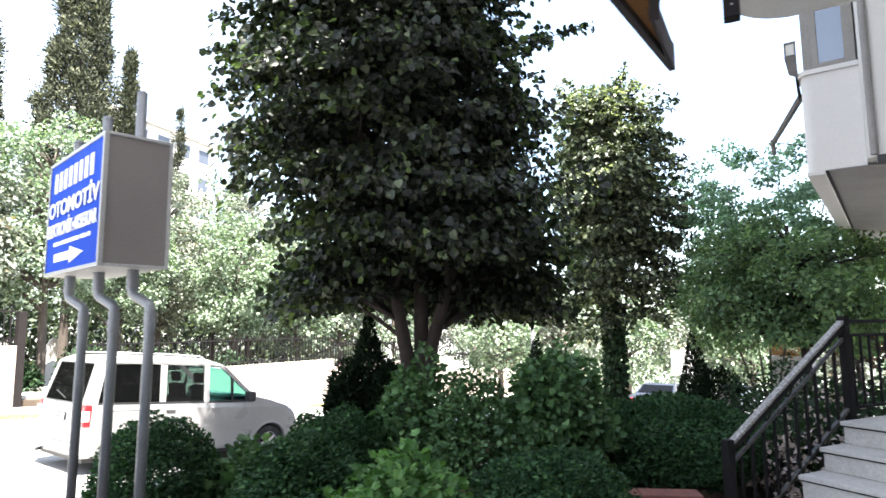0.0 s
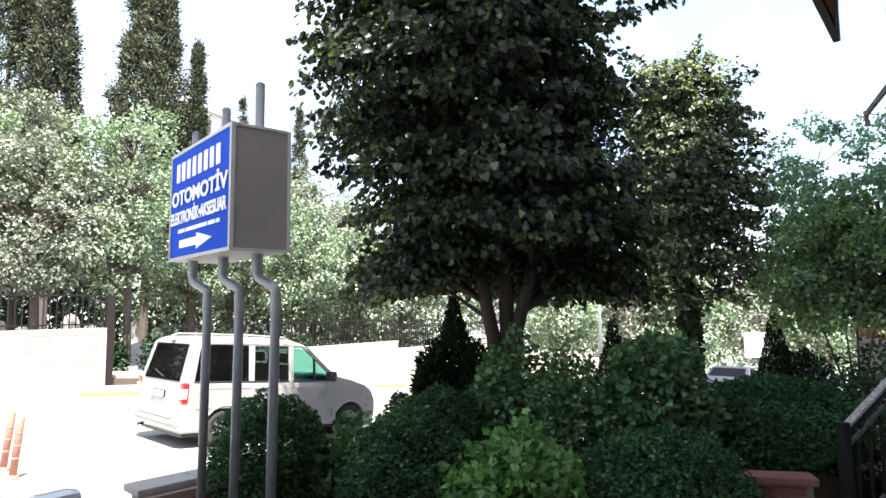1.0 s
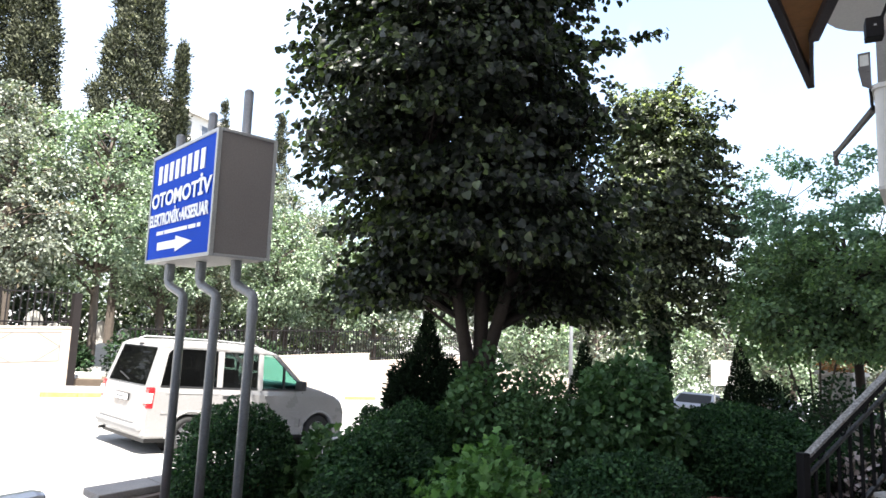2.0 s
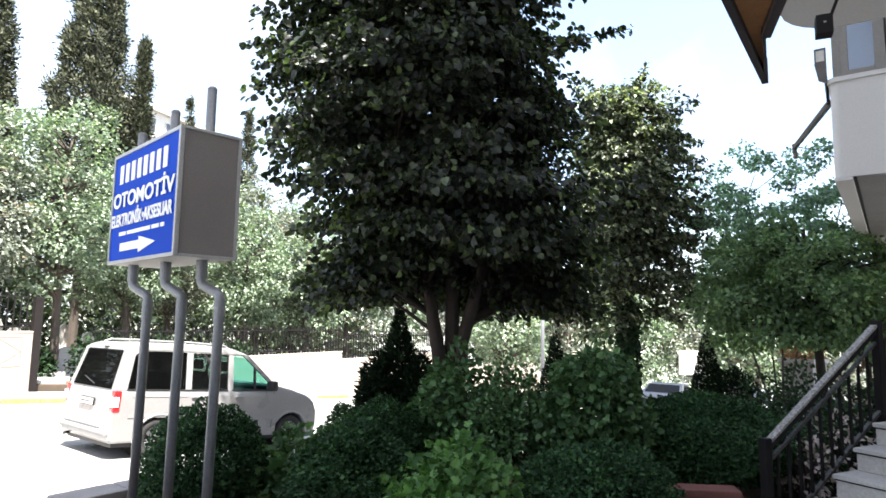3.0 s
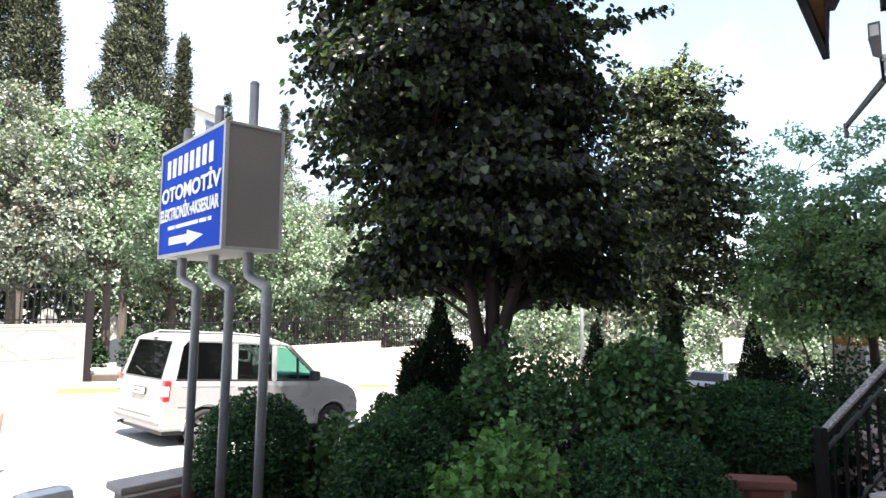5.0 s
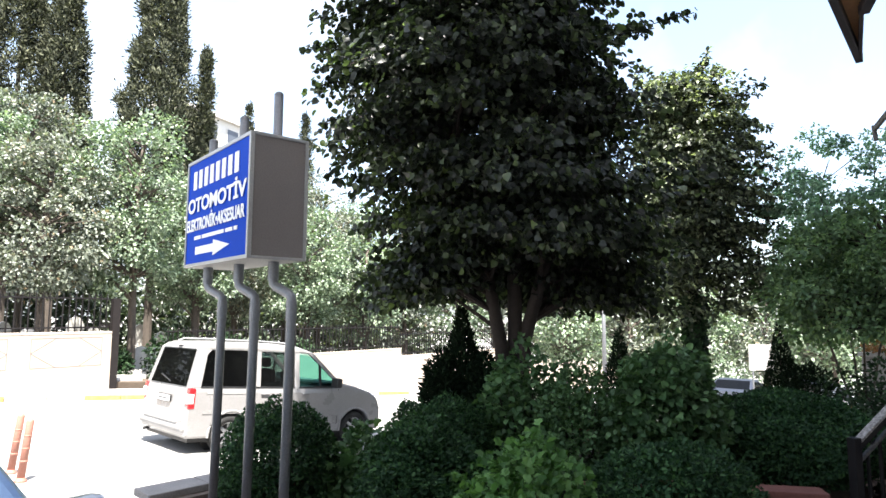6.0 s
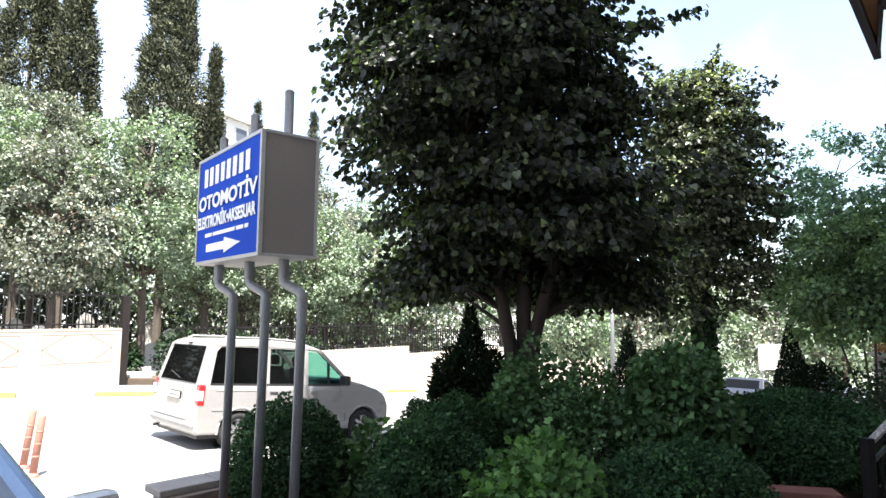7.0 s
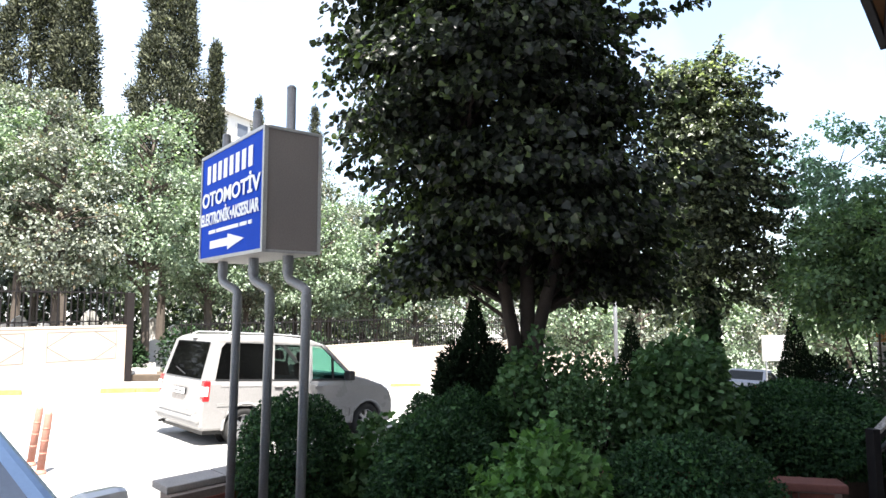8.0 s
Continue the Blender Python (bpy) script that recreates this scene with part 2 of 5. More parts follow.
M_LEAF_BROAD = foliage("dense_green_leaf", (0.11, 0.185, 0.098), (0.22, 0.32, 0.155), 0.38, spec=0.3)
M_LEAF_FAR = foliage("far_leaf", (0.05, 0.07, 0.045), (0.14, 0.17, 0.11), 0.25)
M_LEAF_BACK = foliage("cemetery_tree_leaf", (0.14, 0.19, 0.125), (0.35, 0.41, 0.29), 0.28, rough=0.4, spec=0.5, pass_tint=(1.0, 1.25, 0.6))
M_LEAF_BACK_B = foliage("grey_green_leaf", (0.13, 0.15, 0.115), (0.31, 0.335, 0.275), 0.24, rough=0.4, spec=0.5, dry=(0.24, 0.18, 0.11), pass_tint=(1.0, 1.15, 0.65))
M_LEAF_CYP = foliage("cypress_spray", (0.048, 0.054, 0.036), (0.15, 0.155, 0.1), 0.08, rough=0.8, spec=0.15, spread=0.6)
M_LEAF_BOX = foliage("boxwood_leaf", (0.023, 0.062, 0.027), (0.068, 0.145, 0.053), 0.24, rough=0.6, spec=0.2)
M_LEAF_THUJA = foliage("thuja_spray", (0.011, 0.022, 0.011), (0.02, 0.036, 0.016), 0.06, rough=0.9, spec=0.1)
M_LEAF_BRIGHT = foliage("fresh_green_leaf", (0.09, 0.2, 0.06), (0.17, 0.32, 0.1), 0.36, rough=0.5)
M_LEAF_SHRUB = foliage("shrub_leaf", (0.058, 0.122, 0.05), (0.12, 0.21, 0.088), 0.28, rough=0.5, spec=0.28)
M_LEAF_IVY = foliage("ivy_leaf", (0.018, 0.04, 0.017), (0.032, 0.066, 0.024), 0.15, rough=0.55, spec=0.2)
M_LEAF_RED = foliage("copper_leaf", (0.07, 0.035, 0.03), (0.11, 0.06, 0.04), 0.3)
M_FLOWER = foliage("pink_white_petal", (0.5, 0.4, 0.4), (0.65, 0.55, 0.55), 0.2)


# ---------------------------------------------------------------- building helpers
def link_mesh(name, bm, material, smooth=False):
    me = bpy.data.meshes.new(name)
    bm.normal_update()
    bm.to_mesh(me)
    bm.free()
    if smooth:
        me.shade_smooth()
    me.materials.append(material)
    return new(name, me)


def part(name, bm, material, parent=None, label="", smooth=False):
    ob = link_mesh(name, bm, material, smooth)
    ob.parent = parent
    if label:
        ob["label"] = label
    return ob


def thing(name, label, category, m=None, group="", kind=""):
    ob = new(name)
    ob.empty_display_size = 0.2
    ob.matrix_world = m if m is not None else Matrix()
    return tagged(ob, label, category, group, kind)


def box(bm, lo, hi, bevel=0.0, m=None):
    """A box between two corners, its edges rounded by bevel."""
    lo, hi = Vector(lo), Vector(hi)
    mat = Matrix.LocRotScale((lo + hi) / 2, None, hi - lo)
    vs = bmesh.ops.create_cube(bm, size=1.0, matrix=(m @ mat) if m is not None else mat)["verts"]
    if bevel:
        es = list({e for v in vs for e in v.link_edges})
        bmesh.ops.bevel(bm, geom=es, offset=bevel, segments=2, affect="EDGES", profile=0.6)
    return bm


def boxed(lo, hi, bevel=0.0, m=None):
    return box(bmesh.new(), lo, hi, bevel, m)


def tube(bm, pts, radii, sides=8, cap=True):
    """A tapered tube along points."""
    pts = [Vector(p) for p in pts]
    rings = []
    for i, p in enumerate(pts):
        d = (pts[min(i + 1, len(pts) - 1)] - pts[max(i - 1, 0)]).normalized()
        ref = Vector((0, 0, 1)) if abs(d.z) < 0.9 else Vector((1, 0, 0))
        a = d.cross(ref).normalized()
        b = d.cross(a)
        r = radii[i] if isinstance(radii, (list, tuple)) else radii
        rings.append([bm.verts.new(p + (a * math.cos(6.28319 * k / sides) + b * math.sin(6.28319 * k / sides)) * r)
                      for k in range(sides)])
    for u, v in zip(rings, rings[1:]):
        for k in range(sides):
            bm.faces.new((u[k], u[(k + 1) % sides], v[(k + 1) % sides], v[k]))
    if cap:
        bm.faces.new(rings[0][::-1])
        bm.faces.new(rings[-1])
    return bm


def prism(bm, poly, y0, y1, m=None):
    """A polygon in x, z drawn out from y0 to y1."""
    m = m if m is not None else Matrix()
    a = [bm.verts.new(m @ Vector((x, y0, z))) for x, z in poly]
    b = [bm.verts.new(m @ Vector((x, y1, z))) for x, z in poly]
    n = len(poly)
    bm.faces.new(a)
    bm.faces.new(b[::-1])
    for i in range(n):
        bm.faces.new((a[i], b[i], b[(i + 1) % n], a[(i + 1) % n]))
    bmesh.ops.recalc_face_normals(bm, faces=bm.faces)
    return bm


def fast_mesh(name, verts, tris, material, smooth=False):
    me = bpy.data.meshes.new(name)
    me.vertices.add(len(verts))
    me.vertices.foreach_set("co", verts.astype(np.float32).ravel())
    me.loops.add(tris.size)
    me.loops.foreach_set("vertex_index", tris.astype(np.int32).ravel())
    me.polygons.add(len(tris))
    me.polygons.foreach_set("loop_start", np.arange(0, tris.size, 3, dtype=np.int32))
    me.polygons.foreach_set("loop_total", np.full(len(tris), 3, dtype=np.int32))
    me.update(calc_edges=True)
    me.materials.append(material)
    return new(name, me)


LEAF_SHAPES = {
    # outline points (side, along, lift) of half a blade, base to tip
    "simple": [(0.36, 0.42, 0.10)],
    "oval": [(0.28, 0.18, 0.07), (0.36, 0.52, 0.10)],
    "heart": [(0.38, 0.04, 0.08), (0.5, 0.42, 0.11), (0.33, 0.8, 0.03)],
    "lobed": [(0.40, 0.02, 0.05), (0.33, 0.25, 0.10), (0.58, 0.50, 0.12), (0.27, 0.62, 0.08), (0.25, 0.86, 0.02)],
    "spray": [(0.17, 0.35, 0.03), (0.12, 0.75, 0.02)],
    "scale": [(0.2, 0.5, 0.04)],
}


def leaf_mesh(name, pos, way, size, material, shape="simple", droop=0.25, seed=0, jitter=0.5, face=None):
    """Many leaves in one mesh: at pos, growing along way, blades turned to face (or at random)."""
    rng = np.random.default_rng(seed)
    n = len(pos)
    half = LEAF_SHAPES[shape]
    k = len(half)
    tmpl = [(0, 0, 0)] + [(-s, a, h) for s, a, h in half] + [(0, 1, -droop)] + [(s, a, h) for s, a, h in half]
    tmpl = np.array(tmpl)
    tri = []
    ring_l = [0] + list(range(1, k + 1)) + [k + 1]
    ring_r = [0] + list(range(k + 2, 2 * k + 2)) + [k + 1]
    for i in range(1, k + 1):
        tri.append((0, ring_l[i + 1], ring_l[i]))
        tri.append((0, ring_r[i], ring_r[i + 1]))
    tri = np.array(tri)
    way = way + rng.normal(0, jitter, (n, 3))
    way /= np.linalg.norm(way, axis=1, keepdims=True) + 1e-9
    up = (face if face is not None else np.tile((0.0, 0.0, 1.0), (n, 1))) + rng.normal(0, 0.55, (n, 3))
    side = np.cross(way, up)
    side /= np.linalg.norm(side, axis=1, keepdims=True) + 1e-9
    nor = np.cross(side, way)
    sz = size * rng.uniform(0.65, 1.3, (n, 1, 1))
    v = (tmpl[None, :, 0:1] * side[:, None, :] + tmpl[None, :, 1:2] * way[:, None, :] + tmpl[None, :, 2:3] * nor[:, None, :]) * sz
    v = v + pos[:, None, :]
    t = tri[None] + (np.arange(n) * len(tmpl))[:, None, None]
    return fast_mesh(name, v.reshape(-1, 3), t.reshape(-1, 3), material)


def blob_points(n, centre, radii, rng, lump=0.16, inner=0.55, freq=2.2, flat=0.0):
    """Points filling the outer layer of an uneven rounded shape, with the outward direction of each."""
    d = rng.normal(0, 1, (n, 3))
    d /= np.linalg.norm(d, axis=1, keepdims=True)
    off = rng.uniform(0, 50, 3)
    bulge = np.array([noise.noise(Vector(x * freq + off)) + 0.5 * noise.noise(Vector(x * freq * 2.3 + off)) for x in d])
    r = (1 - (1 - inner) * rng.random(n) ** 1.6) * (1 + lump * bulge)
    p = d * r[:, None] * np.array(radii) + np.array(centre)
    if flat:
        p[:, 2] = np.maximum(p[:, 2], flat)
    return p, d


def ground_z(x):
    """The street falls evenly along +X."""
    return 0.2 - 0.085 * min(max(x, -40.0), 48.0)


def leaf_box(name, label, category, lo, hi, n, size, material, seed):
    """Uncountable far growth: leaf clumps through a long uneven volume."""
    rng = np.random.default_rng(seed)
    p = rng.random((n, 3)) * (np.array(hi) - np.array(lo)) + np.array(lo)
    crest = np.array([0.72 + 0.5 * noise.noise(Vector((q[0] * 0.22, q[1] * 0.22, seed))) for q in p])
    p[:, 2] = lo[2] + (p[:, 2] - lo[2]) * np.clip(crest, 0.25, 1.1)
    ob = leaf_mesh(name, p, rng.normal(0, 1, (n, 3)), size, material, "simple", seed=seed)
    return tagged(ob, label, category, kind="stuff")


# ---------------------------------------------------------------- ground, road, kerbs, cemetery wall
def make_ground():
    xs = [-600, -200, -40, -10, 0, 2, 4, 6, 8, 10, 14, 18, 24, 30, 36, 42, 48, 60, 120, 300, 900]
    ys = [-600, -150, -30, -8, -2, 0, 2, 4, 6, 8, 12, 15, 18, 22, 26, 34, 60, 160, 400, 900]
    bm = bmesh.new()
    g = [[bm.verts.new((x, y, ground_z(x))) for y in ys] for x in xs]
    for i in range(len(xs) - 1):
        for j in range(len(ys) - 1):
            bm.faces.new((g[i][j], g[i + 1][j], g[i + 1][j + 1], g[i][j + 1]))
    tagged(link_mesh("road", bm, M_ROAD), "pale sun-bleached concrete street falling gently", "road", kind="structure")


make_ground()

KERB_Y, WALL_Y = 18.3, 20.5


def sloped_slab(bm, x0, x1, y0, y1, low, high, step=2.0):
    """A slab that follows the fall of the street, from low to high over the ground."""
    n = max(1, int((x1 - x0) / step))
    prev = None
    for i in range(n + 1):
        x = x0 + (x1 - x0) * i / n
        z = ground_z(x)
        ring = [bm.verts.new(p) for p in ((x, y0, z + low), (x, y1, z + low), (x, y1, z + high), (x, y0, z + high))]
        if prev:
            for k in range(4):
                bm.faces.new((prev[k], prev[(k + 1) % 4], ring[(k + 1) % 4], ring[k]))
        else:
            bm.faces.new(ring[::-1])
        prev = ring
    bm.faces.new(prev)
    bmesh.ops.recalc_face_normals(bm, faces=bm.faces)
    return bm


pavement = tagged(link_mesh("pavement_far", sloped_slab(bmesh.new(), -30, 60, KERB_Y + 0.15, WALL_Y + 0.1, -0.1, 0.12), M_PAVE),
                  "pale concrete pavement along the cemetery wall", "pavement", kind="structure")

tagged(link_mesh("cemetery_ground", sloped_slab(bmesh.new(), -30, 60, WALL_Y + 0.31, 60, -0.1, 0.3), M_SOIL),
       "shaded bare earth between the graves", "ground", kind="structure")

# kerb stones: pairs of yellow and of bare stones
kerb = thing("kerb_far", "kerb of alternating yellow and pale stones", "kerb", kind="structure")
stone_bm = boxed((-0.445, 0, -0.12), (0.445, 0.15, 0.13), 0.02)
kerb_stone = part("kerb_stone", stone_bm, M_KERB, kerb)
kerb_plain = kerb_stone.data
kerb_yellow = bpy.data.meshes.new_from_object(kerb_stone)
kerb_yellow.materials.clear()
kerb_yellow.materials.append(M_YELLOW)
for i in range(46):
    x = 0.2 + 0.9 * i
    ob = kerb_stone if i == 0 else new("kerb_stone", kerb_plain)
    ob.parent = kerb
    if (i // 2) % 2 == 0:
        ob.data = kerb_yellow
    ob.matrix_world = pose(x, KERB_Y, ground_z(x), 0, math.degrees(math.atan(0.085)), 0)

# cemetery wall: level lengths that step down with the street
WALL_RUNS = [(-13.0, -1.2, 2.1), (-1.2, 8.46, 1.33), (10.15, 21.4, 0.30), (21.4, 31.5, -0.06), (31.5, 42.0, -1.0), (42.0, 60.0, -2.0)]


def cemetery_wall(i, x0, x1, top):
    w = thing("cemetery_wall_%d" % (i + 1), "cream rendered cemetery wall with a shallow line pattern", "wall",
              pose(x0, WALL_Y, 0), kind="structure")
    zb = ground_z(x1) - 0.1
    part("wall_body", boxed((0, 0, zb), (x1 - x0 - 0.004, 0.3, top - 0.07), 0.01), M_WALL, w)
    part("wall_coping", boxed((0, -0.01, top - 0.07), (x1 - x0 - 0.006, 0.31, top), 0.008), M_WALL, w)
    n = max(1, round((x1 - x0) / 2.6)) if i < 2 else 0
    step = (x1 - x0) / max(n, 1)
    for k in range(n):
        a, b = k * step + 0.28, (k + 1) * step - 0.28
        z1 = top - 0.17
        z0 = z1 - 0.82
        zc = (z0 + z1) / 2
        lines = [((a, z0), (b, z0)), ((b, z0), (b, z1)), ((b, z1), (a, z1)), ((a, z1), (a, z0)),
                 ((a, zc), (a + 0.62, z1)), ((a, zc), (a + 0.62, z0)), ((b, zc), (b - 0.62, z1)), ((b, zc), (b - 0.62, z0))]
        bm = bmesh.new()
        for (xa, za), (xb, zb2) in lines:
            d = Vector((xb - xa, 0, zb2 - za))
            box(bm, (0, -0.006, -0.009), (d.length, 0.0, 0.009), 0, Matrix.Translation((xa, 0, za)) @ Matrix.Rotation(-math.atan2(d.z, d.x), 4, "Y"))
        part("line_pattern", bm, M_GROOVE, w)


def iron_fence(x0, x1, top):
    f = thing("iron_fence", "black iron fence of upright bars on the cemetery wall", "fence", pose(x0, WALL_Y + 0.15, top), group="cemetery fence")
    ln = x1 - x0
    h = 1.08
    for z in (0.1, h - 0.12):
        part("rail", boxed((0, -0.02, z), (ln, 0.02, z + 0.045)), M_IRON, f)
    bar = None
    n = int(ln / 0.17)
    bm = bmesh.new()
    box(bm, (-0.014, -0.014, 0), (0.014, 0.014, h))
    v = bm.verts.new((0, 0, h + 0.07))
    tops = [q for q in bm.verts if q is not v and q.co.z > h - 0.01]
    tops.sort(key=lambda q: math.atan2(q.co.y, q.co.x))
    for k in range(4):
        bm.faces.new((tops[k], tops[(k + 1) % 4], v))
    for k in range(n):
        if bar is None:
            bar = part("bar", bm, M_IRON, f)
            ob = bar
        else:
            ob = new("bar", bar.data)
            ob.parent = f
        ob.location = ((k + 0.5) * ln / n, 0, 0)


for i, (x0, x1, top) in enumerate(WALL_RUNS):
    cemetery_wall(i, x0, x1, top)
for x0, x1, top in ((1.0, 8.4, 1.33), (10.2, 21.4, 0.30), (21.4, 31.5, -0.06), (31.5, 42.0, -1.0)):
    iron_fence(x0, x1, top)

# gate post and open gate leaf between two lengths of wall
gate = thing("cemetery_gate", "dark iron gate standing open beside its post", "gate", pose(8.56, WALL_Y + 0.05, ground_z(8.6) + 0.1))
part("gate_post", boxed((-0.09, -0.02, 0), (0.13, 0.2, 2.75), 0.01), M_RUSTY, gate)
for z in (0.15, 1.1, 1.9):
    part("gate_rail", boxed((0.14, 0.2, z), (0.18, 1.45, z + 0.05)), M_RUSTY, gate)
for k in range(9):
    part("gate_bar", boxed((0.15, 0.25 + k * 0.14, 0.15), (0.17, 0.27 + k * 0.14, 2.0)), M_RUSTY, gate)


def grave(x, y, h, w, turn, low=False):
    g = thing("gravestone", "weathered pale marble gravestone in the cemetery", "gravestone", pose(x, y, ground_z(x), 0, 0, turn), group="gravestones")
    part("kerb_frame", boxed((-0.45, -0.9, 0), (0.45, 0.9, 0.4 if low else 0.55), 0.03), M_STONE, g)
    bm = prism(bmesh.new(), [(-w / 2, 0.3), (w / 2, 0.3), (w / 2, h * 0.85), (w * 0.3, h * 0.96), (0, h), (-w * 0.3, h * 0.96), (-w / 2, h * 0.85)], 0.78, 0.9)
    part("headstone", bm, M_STONE, g)


rs = random.Random(5)
for k in range(26):
    grave(1 + k * 1.25 + rs.uniform(-0.3, 0.3), 22.6 + rs.uniform(0, 4.5), rs.uniform(1.1, 1.9), rs.uniform(0.5, 0.75), rs.uniform(-12, 12), k % 2 == 0)
for x, y in ((9.35, 22.3), (10.0, 23.4), (9.4, 25.0)):
    grave(x, y, 0.85, 0.45, 8, True)
for k in range(9):
    grave(2.2 + k * 1.7 + rs.uniform(-0.4, 0.4), 27.5 + rs.uniform(0, 4.5), rs.uniform(1.9, 2.5), rs.uniform(0.5, 0.8), rs.uniform(-25, 25))


# ---------------------------------------------------------------- garden beds
def garden_bed():
    bm = bmesh.new()
    sloped_slab(bm, 2.62, 18.0, 1.9, 5.65, -0.2, 0.2, 1.0)
    tagged(link_mesh("soil_bed", bm, M_SOIL), "dark soil of the planted front garden", "soil", kind="structure")


garden_bed()


def brick_run(owner, length, height, thick, top_mat, base_z=0.0, seed=0):
    """A low wall of single bricks with a coping, along +x from the owner's origin."""
    part("wall_core", boxed((0.01, 0.012, base_z), (length - 0.01, thick - 0.012, base_z + height - 0.06)), M_MORTAR, owner)
    bm = boxed((-0.116, -0.03, -0.031), (0.116, 0.03, 0.031), 0.004)
    first = None
    courses = int((height - 0.06) / 0.072)
    for c in range(courses):
        x = 0.12 + (0.06 if c % 2 else 0.0)
        while x < length - 0.11:
            for side in (0.03, thick - 0.03):
                if first is None:
                    first = part("brick", bm, M_BRICK, owner)
                    ob = first
                else:
                    ob = new("brick", first.data)
                    ob.parent = owner
                ob.location = (x, side, base_z + 0.036 + c * 0.072)
            x += 0.242
    slab = None
    n = max(1, round(length / 0.5))
    step = length / n
    sb = boxed((-step / 2 + 0.004, -0.035, -0.03), (step / 2 - 0.004, thick + 0.035, 0.03), 0.012)
    for k in range(n):
        if slab is None:
            slab = part("coping_slab", sb, top_mat, owner)
            ob = slab
        else:
            ob = new("coping_slab", slab.data)
            ob.parent = owner
        ob.location = ((k + 0.5) * step, thick / 2, base_z + height - 0.03)


pl = thing("planter_wall_street", "low red brick planter wall with grey coping", "planter wall", pose(2.56, 5.66, 0, 0, 0, -4), kind="structure")
brick_run(pl, 7.0, 0.62, 0.24, M_COPING, base_z=-0.16)
pe = thing("planter_wall_end", "low red brick planter wall with grey coping", "planter wall", pose(2.52, 4.2, 0, 0, 0, 90), kind="structure")
# return towards the building, mostly below the view
brick_run(pe, 1.42, 0.30, 0.2, M_TILE, base_z=-0.06)
pr = thing("planter_wall_stairs", "red brick planter wall with clay coping beside the stairs", "planter wall", pose(5.63, 1.62, 0, 0, 0, 118), kind="structure")
brick_run(pr, 1.8, 0.81, 0.13, M_TILE, base_z=-0.2)
bm = bmesh.new()
_c = [(5.6, 1.75), (8.2, 1.3), (8.4, 4.0), (5.2, 3.3)]
_lo = [bm.verts.new((x, y, -0.3)) for x, y in _c]
_hi = [bm.verts.new((x, y, 0.48)) for x, y in _c]
bm.faces.new(_hi)
bm.faces.new(_lo[::-1])
for k in range(4):
    bm.faces.new((_lo[k], _lo[(k + 1) % 4], _hi[(k + 1) % 4], _hi[k]))
tagged(link_mesh("soil_bed_raised", bm, M_SOIL), "dark soil of the raised bed by the stairs", "soil", kind="structure")


# ---------------------------------------------------------------- shop sign on three pipes
SIGN_W, SIGN_D, SIGN_H = 1.19, 0.395, 0.81


def sign_matrix():
    along = Vector((2.315 - 2.535, 4.132 - 5.299, 0)).normalized()      # from the far end to the near corner
    out = Vector((along.y, -along.x, 0))                                # to the lettered side
    if out.x > 0:
        out = -out
    up = Vector((0, 0, 1))
    inward = -out
    m = Matrix((along, inward, up)).transposed().to_4x4()
    far = Vector((2.315, 4.132, 2.227)) - along * SIGN_W
    return Matrix.Translation(far) @ m


def text_part(parent, words, x0, x1, z0, z1, mat):
    """Raised letters fitted into a rectangle of the sign's face."""
    cu = bpy.data.curves.new("lettering", "FONT")
    cu.body = words
    cu.extrude = 0.002
    cu.offset = 0.028
    ob = new("lettering", cu)
    bpy.context.view_layer.update()
    lo, hi = Vector(ob.bound_box[0]), Vector(ob.bound_box[6])
    dg = bpy.context.evaluated_depsgraph_get()
    me = bpy.data.meshes.new_from_object(ob.evaluated_get(dg))
    bpy.data.objects.remove(ob)
    sx, sz = (x1 - x0) / (hi.x - lo.x), (z1 - z0) / (hi.y - lo.y)
    for v in me.vertices:
        x, y, z = v.co
        v.co = (x0 + (x - lo.x) * sx, -0.007 - z, z0 + (y - lo.y) * sz)
    me.materials.clear()
    me.materials.append(mat)
    ob = new("lettering", me)
    ob.parent = parent
    return ob


